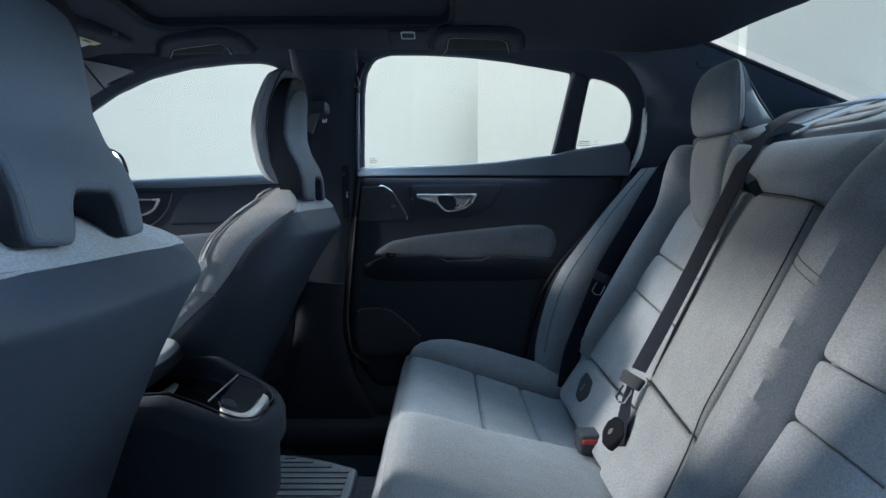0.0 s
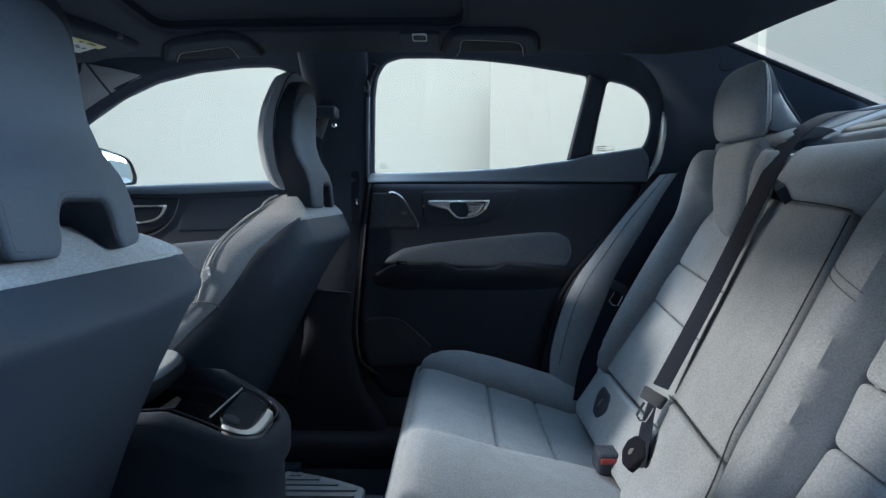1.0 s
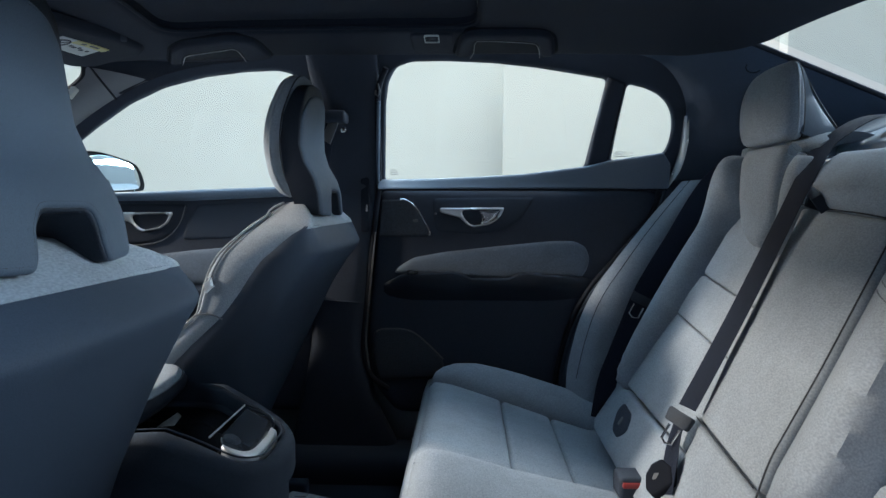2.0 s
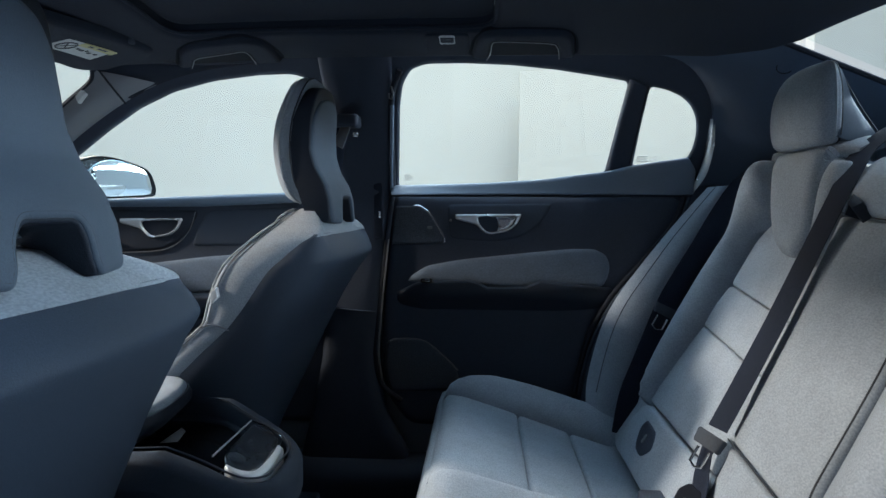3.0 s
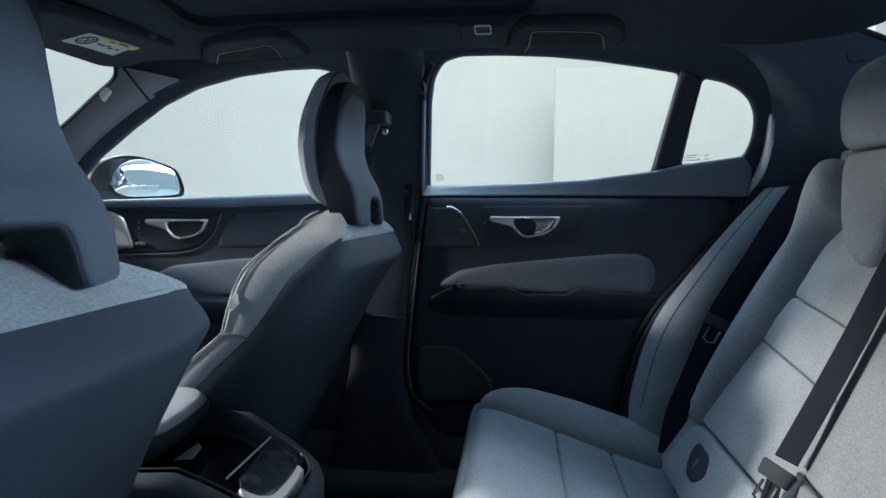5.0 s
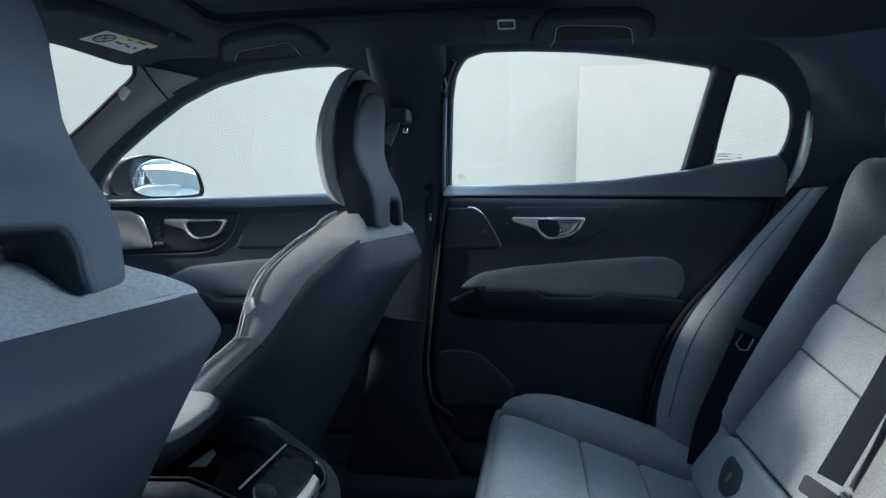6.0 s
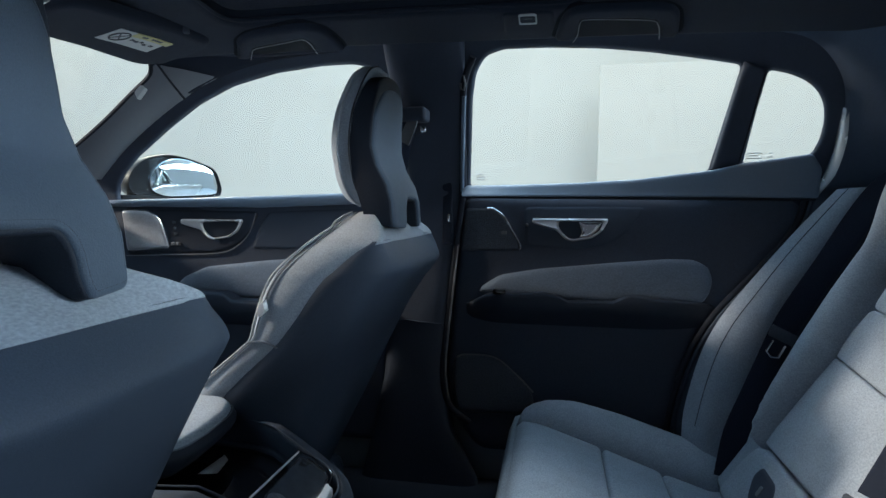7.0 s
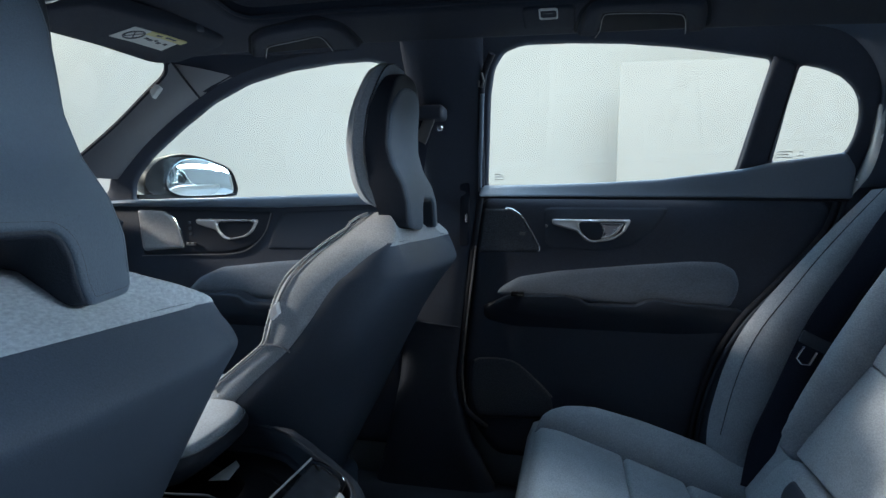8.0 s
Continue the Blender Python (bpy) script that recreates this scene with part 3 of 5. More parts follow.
tagged(part("trim_wheel_arch", pad(rounded([(0.10, 0.24), (0.10, 0.50), (0.40, 1.06), (0.80, 1.10), (0.80, 0.24)], 0.03), lambda a, b, h: Vector((a, 1.800 - h, b)), 0.01, 0.02, 0.05, back=0.02), PLASTIC), "black trim over the rear wheel arch", "trim", kind="structure")
for sgn, nm in ((1, "right"), (-1, "left")):
    yy = lambda h, s=sgn: MID + s * (0.80 + h)
    if sgn > 0:
        skin = pad(rounded([(-1.78, 0.20), (-1.78, 0.98), (-1.26, 1.015), (0.48, 1.075), (1.10, 1.10), (1.16, 0.20)], 0.04), lambda a, b, h: Vector((a, 1.862 + h - 0.10 * max(0, b - 0.9), b)), 0.012, 0.02, 0.08, back=0.02)
        tagged(part("body_side_right", skin, SILVER), "silver painted outer body side of the car", "car body", kind="structure")
    else:
        skin = pad(rounded([(0.46, 0.20), (0.46, 1.07), (1.10, 1.10), (1.16, 0.20)], 0.04), lambda a, b, h: Vector((a, 0.248 - h + 0.10 * max(0, b - 0.9), b)), 0.012, 0.02, 0.08, back=0.02)
        tagged(part("body_side_left", skin, SILVER), "silver painted rear quarter of the car", "car body", kind="structure")
tagged(part("roof_skin", pad(ROOF_EDGE, lambda x, y, h: on_roof(x, y, -h - 0.06), 0.02, 0.03, 0.06, back=0.015), SILVER), "silver painted roof of the car", "car roof", kind="structure")
plain_box("bulkhead", (-1.80, 0.30, 0.20), (-1.72, 1.80, 1.02), PLASTIC, "dark panel ahead of the footwells", "panel", 0.01)

# ---- right rear door ----
def door(name, at, label):
    return thing(name, at, label, "car door", kind="structure")


def lift(dh):
    return lambda a, b, h: on_flank(a, b, h + dh)


def handle_set(parent, x0, z0, w=0.174, k=1.0):
    """A chrome pull in a recessed scoop: left bar, loop and the dark finger hole."""
    X = lambda u: x0 + u * w
    Z = lambda v: z0 + v * 0.050 * k
    scoop = part("handle_scoop", pad(rounded([(X(0.28), Z(0.08)), (X(0.40), Z(-0.98)), (X(0.78), Z(-0.98)), (X(0.97), Z(-0.1)), (X(1.0), Z(0.10))], 0.012), lift(0.012), 0.003, 0.004, 0.012), SEAL, parent)
    outer = rounded([(X(0.0), Z(-0.12)), (X(0.0), Z(0.12)), (X(1.0), Z(0.14)), (X(1.005), Z(0.02)), (X(0.93), Z(-0.48)), (X(0.80), Z(-0.80)), (X(0.54), Z(-0.96)), (X(0.44), Z(-0.86)), (X(0.33), Z(-0.46)), (X(0.28), Z(-0.40)), (X(0.06), Z(-0.20))], 0.009)
    hole = rounded([(X(0.345), Z(-0.02)), (X(0.955), Z(0.02)), (X(0.890), Z(-0.44)), (X(0.775), Z(-0.70)), (X(0.545), Z(-0.84)), (X(0.475), Z(-0.76)), (X(0.375), Z(-0.42))], 0.010)
    part("handle", pad(outer, lift(0.022), 0.008, 0.005, 0.008, holes=[hole]), SATIN, parent, "bright chrome pull loop")
    part("lever", pad(rounded([(X(0.60), Z(0.01)), (X(0.95), Z(0.01)), (X(0.885), Z(-0.45)), (X(0.77), Z(-0.71)), (X(0.62), Z(-0.78)), (X(0.66), Z(-0.52))], 0.006), lambda a, b, h: on_flank(a, b, h + 0.013 + 0.25 * max(0.0, Z(-0.45) - b)), 0.006, 0.006, 0.006, crown=0.002), CHROME, parent, "chrome release lever")
    return scoop


rear_door = door("door_rear_right", (0.05, 1.78, 0.42), "black car door with grey fabric inlay and chrome handle")
OUT = [(-0.255, 0.93), (-0.243, 1.046), (0.50, 1.046), (0.535, 1.0), (0.52, 0.88), (0.44, 0.70), (0.36, 0.50), (0.24, 0.42), (-0.20, 0.42), (-0.262, 0.50), (-0.280, 0.62)]
part("panel", pad(rounded(OUT, 0.03), lift(0.0), 0.016, 0.02, 0.03, back=0.05), PLASTIC, rear_door)
# padded shoulder under the glass, rising to the rear
SHOULDER = rounded([(-0.243, 1.046), (-0.240, 1.073), (-0.111, 1.075), (0.018, 1.079), (0.150, 1.087), (0.259, 1.101), (0.311, 1.107), (0.372, 1.122), (0.505, 1.141), (0.525, 1.11), (0.525, 1.048), (0.30, 1.049)], 0.008)
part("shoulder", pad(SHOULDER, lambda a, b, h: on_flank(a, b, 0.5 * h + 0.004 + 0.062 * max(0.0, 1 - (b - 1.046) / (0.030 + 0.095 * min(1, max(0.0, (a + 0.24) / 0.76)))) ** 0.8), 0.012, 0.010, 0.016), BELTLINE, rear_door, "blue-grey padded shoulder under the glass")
part("shoulder_seam", tube([on_flank(x, 1.0445, 0.060) for x in np.linspace(-0.24, 0.52, 30)], 0.0025, 6), SEAL, rear_door)
# handle plinth, sweeping up to the rear
part("handle_plinth", pad(rounded([(-0.100, 1.025), (-0.092, 0.93), (0.03, 0.922), (0.10, 0.935), (0.150, 0.970), (0.185, 1.028)], 0.02), lift(0.013), 0.005, 0.010, 0.02), MATTE, rear_door)
handle_set(rear_door, -0.077, 0.991)
part("screw_cover", pad(rounded([(-0.092, 0.977), (-0.092, 0.984), (-0.086, 0.984), (-0.086, 0.977)], 0.003), lift(0.020), 0.002, 0.002, 0.004), SILVERGREY, rear_door)
# tweeter grille with a bright edge
SPK = rounded([(-0.238, 1.019), (-0.171, 1.019), (-0.145, 1.001), (-0.124, 0.967), (-0.103, 0.930), (-0.108, 0.918), (-0.250, 0.914)], 0.008)
tw = part("tweeter_grille", pad(SPK, lift(0.013), 0.007, 0.008, 0.012), GRILLE, rear_door, "dark mesh tweeter grille with bright edge")
part("bright_edge", tube([on_flank(x, z, 0.020) for x, z in map(tuple, curve_pts([(-0.185, 1.0195), (-0.170, 1.0185), (-0.144, 1.000), (-0.123, 0.967), (-0.104, 0.932), (-0.106, 0.920)], 24))], 0.0016, 6), CHROME, tw)
part("emblem_plate", pad(rounded([(-0.151, 0.957), (-0.151, 0.965), (-0.137, 0.965), (-0.137, 0.957)], 0.002), lift(0.020), 0.001, 0.001, 0.005), SILVERGREY, tw)
# fabric inlay and its armrest
INLAY = rounded([(-0.205, 0.815), (-0.196, 0.832), (-0.151, 0.860), (-0.062, 0.877), (0.109, 0.896), (0.232, 0.908), (0.290, 0.908), (0.322, 0.892), (0.333, 0.862), (0.329, 0.834), (0.314, 0.806), (0.10, 0.800)], 0.012)
part("inlay_channel", pad(grow(INLAY, 0.006), lift(0.010), 0.005, 0.005, 0.02), SEAL, rear_door)
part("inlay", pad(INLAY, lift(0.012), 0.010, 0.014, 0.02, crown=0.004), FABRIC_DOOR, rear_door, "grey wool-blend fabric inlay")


def armrest(parent, pts_top, drop, out, mat, z_end):
    """A rounded ledge that swells out of the door."""
    rings = []
    for x, z in pts_top:
        low = min(z - 0.012, z_end)
        prof = ((0.0, z), (0.35, z), (0.85, z), (0.96, z - 0.002), (1.0, z - 0.007), (0.99, 0.5 * (z + low) - 0.004), (0.95, low), (0.80, low - 0.012), (0.45, low - 0.030), (0.0, low - 0.055))
        rings.append([on_flank(x, zz, 0.006 + u * out(x)) for u, zz in prof])
    return loft(rings)


def arm_z(x):
    return float(np.interp(x, [-0.235, -0.20, -0.175, -0.04, -0.015, 0.01, 0.115, 0.135, 0.15, 0.33, 0.345], [0.786, 0.803, 0.816, 0.822, 0.817, 0.804, 0.806, 0.818, 0.822, 0.806, 0.795]))


XS = sorted(set([round(v, 4) for v in np.linspace(-0.232, 0.342, 46)]))
part("armrest", armrest(rear_door, [(x, arm_z(x)) for x in XS], 0.058, lambda x: 0.010 + 0.036 * min(1, (x + 0.234) / 0.08) ** 0.7 * min(1, (0.350 - x) / 0.16) ** 0.7, SOFT, 0.784), SOFT, rear_door, "padded charcoal armrest")
part("armrest_seam", tube([on_flank(x, arm_z(x) - 0.006, 0.0105 + 0.0355 * min(1, (x + 0.234) / 0.08) ** 0.7 * min(1, (0.350 - x) / 0.16) ** 0.7) for x in np.linspace(-0.215, 0.325, 40)], 0.0012, 5), THREAD, rear_door)
part("window_switch", box((-0.165, flank(0.8) - 0.055, 0.817), (-0.135, flank(0.8) - 0.028, 0.828), 0.003), GLOSS, rear_door)
gr = part("speaker_grille", pad(rounded([(-0.262, 0.655), (-0.231, 0.662), (-0.160, 0.658), (-0.108, 0.620), (-0.066, 0.575), (-0.06, 0.52), (-0.25, 0.51), (-0.268, 0.58)], 0.02), lift(0.012), 0.010, 0.012, 0.02), GRILLE, rear_door)
part("grille_edge", tube([on_flank(x, z, 0.024) for x, z in map(tuple, curve_pts([(-0.252, 0.653), (-0.231, 0.661), (-0.160, 0.657), (-0.105, 0.616), (-0.066, 0.577)], 24))], 0.002, 6), SILVERGREY, gr)

# ---- right front door ----
front_door = door("door_front_right", (-0.80, 1.78, 0.42), "black front car door with chrome handle and bright tweeter panel")
part("panel", pad(rounded([(-1.32, 0.42), (-1.32, 1.018), (-0.42, 1.036), (-0.435, 0.60), (-0.40, 0.42)], 0.02), lift(0.0), 0.016, 0.02, 0.04, back=0.05), PLASTIC, front_door)
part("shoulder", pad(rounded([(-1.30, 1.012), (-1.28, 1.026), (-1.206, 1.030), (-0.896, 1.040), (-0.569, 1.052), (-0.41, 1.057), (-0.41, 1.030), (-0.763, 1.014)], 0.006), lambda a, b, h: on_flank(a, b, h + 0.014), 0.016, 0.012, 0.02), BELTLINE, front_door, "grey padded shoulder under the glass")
part("plinth", pad(rounded([(-1.175, 1.008), (-0.775, 1.005), (-0.800, 0.950), (-0.838, 0.912), (-0.894, 0.893), (-1.165, 0.880)], 0.018), lift(0.012), 0.010, 0.010, 0.02), SOFT, front_door)
part("plinth_edge", tube([on_flank(x, z, 0.020) for x, z in map(tuple, curve_pts([(-0.785, 1.000), (-0.803, 0.950), (-0.840, 0.912), (-0.895, 0.893), (-1.03, 0.886), (-1.165, 0.880)], 26))], 0.0014, 6), SILVERGREY, front_door)
part("rear_wing", pad(rounded([(-0.752, 1.005), (-0.43, 1.020), (-0.43, 0.915), (-0.800, 0.905), (-0.785, 0.95)], 0.015), lift(0.012), 0.008, 0.01, 0.02), MATTE, front_door)
handle_set(front_door, -0.997, 0.976, 0.176)
TWF = rounded([(-1.172, 1.004), (-1.094, 1.003), (-1.063, 0.985), (-1.044, 0.947), (-1.030, 0.904), (-1.157, 0.893), (-1.166, 0.960)], 0.012)
tf = part("tweeter_panel", pad(TWF, lift(0.022), 0.008, 0.010, 0.012), ALU, front_door, "bright metal mesh tweeter panel")
part("rim", tube([on_flank(p[0], p[1], 0.024) for p in resample(TWF, 0.012)], 0.0018, 6, True), CHROME, tf)
for i, (x, z) in enumerate(((-1.018, 0.972), (-1.016, 0.957), (-1.014, 0.942))):
    part("memory_button", box((x - 0.004, flank(z) - 0.025, z - 0.0035), (x + 0.004, flank(z) - 0.020, z + 0.0035), 0.001), BUCKLE, front_door)
for x in (-1.019, -1.005):
    part("lock_button", box((x - 0.005, flank(0.9) - 0.030, 0.912), (x + 0.005, flank(0.9) - 0.020, 0.920), 0.0015), SILVERGREY, front_door)
FIN = rounded([(-1.04, 0.778), (-1.030, 0.792), (-0.995, 0.828), (-0.927, 0.858), (-0.764, 0.878), (-0.578, 0.894), (-0.45, 0.898), (-0.45, 0.775)], 0.012)
part("inlay_channel", pad(grow(FIN, 0.006), lift(0.010), 0.005, 0.005, 0.02), SEAL, front_door)
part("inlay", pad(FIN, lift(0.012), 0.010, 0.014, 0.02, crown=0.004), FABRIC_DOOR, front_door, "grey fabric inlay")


def farm_z(x):
    return float(np.interp(x, [-1.06, -1.03, -0.99, -0.87, -0.845, -0.83, -0.45], [0.770, 0.782, 0.794, 0.798, 0.792, 0.778, 0.778]))


part("armrest", armrest(front_door, [(x, farm_z(x)) for x in np.linspace(-1.055, -0.45, 36)], 0.055, lambda x: 0.012 + 0.058 * min(1, (x + 1.058) / 0.06) ** 0.6, SOFT, 0.752), SOFT, front_door, "padded charcoal armrest")
part("armrest_seam", tube([on_flank(x, farm_z(x) - 0.022, 0.014 + 0.058 * min(1, (x + 1.058) / 0.06) ** 0.6) for x in np.linspace(-1.04, -0.46, 30)], 0.0012, 5), THREAD, front_door)

# ---- outside mirror ----
mirror = thing("side_mirror", (-1.15, 1.90, 1.04), "black door mirror outside the front window", "car mirror")
MO = [(-1.275, 1.036), (-1.335, 1.055), (-1.342, 1.100), (-1.305, 1.145), (-1.250, 1.168), (-1.190, 1.172), (-1.112, 1.158), (-1.045, 1.134), (-1.020, 1.085), (-1.018, 1.062), (-1.038, 1.046), (-1.16, 1.038)]
mo = curve_pts(MO, 40, True)
cx, cz = -1.18, 1.10


MU, MN = Vector((0.53, 0.85, 0)), Vector((-0.85, 0.53, 0))


def on_mirror(u, v, h):
    """The mirror's own plane, which faces the rear and inwards; h towards its back."""
    return Vector((cx, 2.02, cz)) + MU * (u * 0.906) + Vector((0, 0, v)) + MN * h


def mirror_ring(s, h, du=0.0):
    return [on_mirror((p[0] - cx) * s + du, (p[1] - cz) * s, h) for p in mo]


part("housing", loft([mirror_ring(0.88, 0.006), mirror_ring(0.97, -0.004), mirror_ring(1.0, 0.004), mirror_ring(1.0, 0.03), mirror_ring(0.93, 0.07, -0.01), mirror_ring(0.75, 0.10, -0.02), mirror_ring(0.4, 0.115, -0.03)]), PAINT, mirror)
part("stalk", loft([[(x, y, z) for x, z in ((-1.30, 1.00), (-1.20, 1.00), (-1.20, 1.045), (-1.30, 1.045))] for y in (1.80, 1.92, 2.06)]), PAINT, mirror)
GL = [(0.026 + (p[0] - cx) * 0.72, (p[1] - cz) * 0.86) for p in mo]
part("glass", pad(GL, lambda a, b, h: on_mirror(a, b, -h), 0.004, 0.003, 0.03), MIRROR, mirror, "bright mirror glass")

# ---- front seats ----
def level_rows(rows, n):
    """Rows of numbers, smoothly filled up to n."""
    return curve_pts(rows, n)


def front_seat(cy):
    """Passenger seat with fixed headrest, seen from behind and inboard."""
    s = thing("car_chair", (-0.55, cy, 0.24), "grey fabric front seat with dark hard back and fixed headrest", "car seat", "front seats")
    # z, half width, back, side joint, bolster front
    lv = level_rows([(0.40, 0.250, -0.530, -0.660, -0.700), (0.50, 0.255, -0.485, -0.630, -0.670), (0.62, 0.258, -0.425, -0.600, -0.640), (0.70, 0.258, -0.388, -0.552, -0.617), (0.728, 0.258, -0.374, -0.527, -0.598),
                     (0.750, 0.258, -0.363, -0.505, -0.572), (0.787, 0.258, -0.345, -0.465, -0.527), (0.806, 0.258, -0.335, -0.447, -0.509), (0.841, 0.258, -0.314, -0.420, -0.501), (0.880, 0.257, -0.288, -0.394, -0.490),
                     (0.905, 0.254, -0.268, -0.375, -0.478), (0.918, 0.250, -0.263, -0.360, -0.470), (0.934, 0.242, -0.271, -0.344, -0.456), (0.950, 0.230, -0.284, -0.326, -0.440), (0.960, 0.218, -0.293, -0.312, -0.431), (0.970, 0.201, -0.302, -0.306, -0.422), (0.984, 0.168, -0.316, -0.312, -0.408)], 64)
    rings = []
    for z, w, xb, xm0, xf in lv:
        wrap = min(1.0, max(0.0, (z - 0.955) / 0.008))
        wrap, xm = wrap * wrap * (3 - 2 * wrap), xm0
        rear = [(k, (xm + 0.006) * (1 - wrap) + (x + 0.002) * wrap) for k, x in ((0.985, 0.7 * xm + 0.3 * xb), (0.955, 0.46 * xm + 0.54 * xb), (0.90, 0.26 * xm + 0.74 * xb), (0.80, 0.10 * xm + 0.90 * xb - 0.008), (0.65, xb - 0.010), (0.42, xb - 0.002))]
        half = [(1.0, xm), (1.01, 0.6 * xm + 0.4 * xf), (1.0, 0.25 * xm + 0.75 * xf), (0.96, xf + 0.006), (0.88, xf), (0.76, xf + 0.012), (0.66, xf + 0.040), (0.35, xf + 0.052)]
        ring = [(x, cy - w * k, z) for k, x in half] + [(xf + 0.055, cy, z)] + [(x, cy + w * k, z) for k, x in reversed(half)] + [(x, cy + w * k, z) for k, x in rear] + [(rear[-1][1] + 0.004, cy, z)] + [(x, cy - w * k, z) for k, x in reversed(rear)]
        rings.append(ring)
    # rounded crown under the headrest
    last = lv[-1]
    for z, w, x0, x1 in ((0.994, 0.144, -0.322, -0.396), (1.003, 0.126, -0.334, -0.388), (1.009, 0.100, -0.343, -0.382), (1.012, 0.05, -0.355, -0.374)):
        ring = []
        src = rings[len(lv) - 1]
        xs = [p[0] for p in src]
        lo, hi = min(xs), max(xs)
        for p in src:
            ring.append((x1 + (p[0] - lo) / (hi - lo) * (x0 - x1), cy + (p[1] - cy) / last[1] * w, z))
        rings.append(ring)
    up = part("backrest", loft(rings), FABRIC, s)
    rings = []
    for z, w, xb, xm, xf in [r for r in lv if r[0] < 0.9655]:
        half = [(0.992, xm - 0.012), (1.004, xm), (0.992, 0.7 * xm + 0.3 * xb), (0.955, 0.46 * xm + 0.54 * xb), (0.90, 0.26 * xm + 0.74 * xb), (0.80, 0.10 * xm + 0.90 * xb - 0.008), (0.65, xb - 0.010), (0.42, xb - 0.002)]
        rings.append([(x, cy - w * k, z) for k, x in half] + [(xb + 0.003, cy, z)] + [(x, cy + w * k, z) for k, x in reversed(half)])
    part("back_shell", loft(rings), SHELL, s, "dark blue-grey hard seat back")
    # piping down both bolsters and a cross seam low on the side
    for sg in (-1, 1):
        part("piping", tube([(0.10 * r[3] + 0.90 * r[4], cy + sg * r[1] * 0.990, r[0]) for r in lv if r[0] > 0.72] + [(-0.3995, cy + sg * 0.145, 0.9935), (-0.391, cy + sg * 0.127, 1.003), (-0.385, cy + sg * 0.098, 1.009)], 0.0024, 6), PIPING, s)
        part("seam", tube([(0.20 * r[3] + 0.80 * r[4], cy + sg * r[1] * 1.003, r[0]) for r in lv if r[0] > 0.72] + [(-0.388, cy + sg * 0.147, 0.9945), (-0.380, cy + sg * 0.129, 1.0035), (-0.374, cy + sg * 0.100, 1.0095)], 0.0011, 5), THREAD, s)
        j = min(range(len(lv)), key=lambda q: abs(lv[q][0] - 0.800))
        z, w, xb, xm, xf = lv[j]
        part("cross_seam", tube([(xm + (xf - xm) * t, cy + sg * w * 1.012, z - 0.004 + 0.010 * math.sin(t * 3)) for t in np.linspace(0, 0.9, 10)], 0.0016, 5), THREAD, s)
    # headrest: pillow in front, hard shell with an arch behind
    hl = level_rows([(1.022, 0.086, -0.384, -0.360), (1.034, 0.101, -0.402, -0.364), (1.06, 0.109, -0.415, -0.376), (1.09, 0.109, -0.423, -0.383), (1.135, 0.105, -0.430, -0.388), (1.19, 0.099, -0.424, -0.384), (1.235, 0.090, -0.409, -0.371), (1.262, 0.077, -0.398, -0.362), (1.274, 0.060, -0.391, -0.358), (1.281, 0.036, -0.384, -0.357)], 26)
    rings = []
    for z, w, xf, xd in hl:
        half = [(0.80, xd + 0.002), (0.97, xd), (1.0, xd - 0.012), (0.985, xf + 0.016), (0.93, xf + 0.006), (0.80, xf), (0.4, xf - 0.003)]
        rings.append([(x, cy - w * k, z) for k, x in half] + [(xf - 0.004, cy, z)] + [(x, cy + w * k, z) for k, x in reversed(half)])
    hr = part("headrest", loft(rings), FABRIC, s)
    for f, rad, mat in ((0.55, 0.0024, PIPING), (0.02, 0.0016, THREAD_DARK)):
        path = [(xd + f * (xf - xd), cy - w * 1.005, z) for z, w, xf, xd in hl] + [(xd + f * (xf - xd), cy + w * 1.005, z) for z, w, xf, xd in reversed(hl)]
        part("headrest_piping", tube(path, rad, 6), mat, hr)

    def back_x(z, a=0.105):
        edge = float(np.interp(z, [0.975, 1.03, 1.061, 1.095, 1.13, 1.18, 1.235, 1.265], [-0.306, -0.310, -0.319, -0.339, -0.349, -0.349, -0.344, -0.346]))
        return edge + 0.012 * (1 - min(1.0, abs(a) / 0.105) ** 2)

    def mid_x(z):
        return float(np.interp(z, [0.975, 1.012, 1.06, 1.09, 1.135, 1.19, 1.235, 1.262], [-0.358, -0.360, -0.376, -0.384, -0.388, -0.383, -0.368, -0.358]))

    HR = [(0.110, 0.984), (0.113, 1.03), (0.111, 1.07), (0.107, 1.11), (0.102, 1.16), (0.097, 1.20), (0.088, 1.230), (0.074, 1.250), (0.050, 1.260), (0.020, 1.264)]
    CUT = [(0.050, 0.980), (0.044, 0.995), (0.042, 1.016), (0.032, 1.032), (-0.032, 1.032), (-0.042, 1.016), (-0.044, 0.995), (-0.050, 0.980)]
    HS = rounded([(-a, b) for a, b in HR] + HR[::-1] + CUT, 0.012)
    part("headrest_shell", pad(HS, lambda a, b, h: Vector((back_x(b, a) - 0.004 + h if h > -0.001 else mid_x(b), cy + a, b)), 0.004, 0.004, 0.012, back=0.046), SOFT, hr, "dark leatherette sides with arched cut-out")
    HB = [(a - 0.004 - 0.010 * max(0.0, (b - 1.20) / 0.06), b - 0.022 * max(0.0, (b - 1.16) / 0.10)) for a, b in HR]
    HP = rounded([(-a, b) for a, b in HB] + HB[::-1] + [(a * 1.06, b + (0.004 if b > 1.0 else 0)) for a, b in CUT], 0.012)
    part("headrest_panel", pad(HP, lambda a, b, h: Vector((back_x(b, a) - 0.001 + h, cy + a, b)), 0.005, 0.006, 0.012, back=0.004), HEADBACK, hr, "blue-grey padded headrest back")
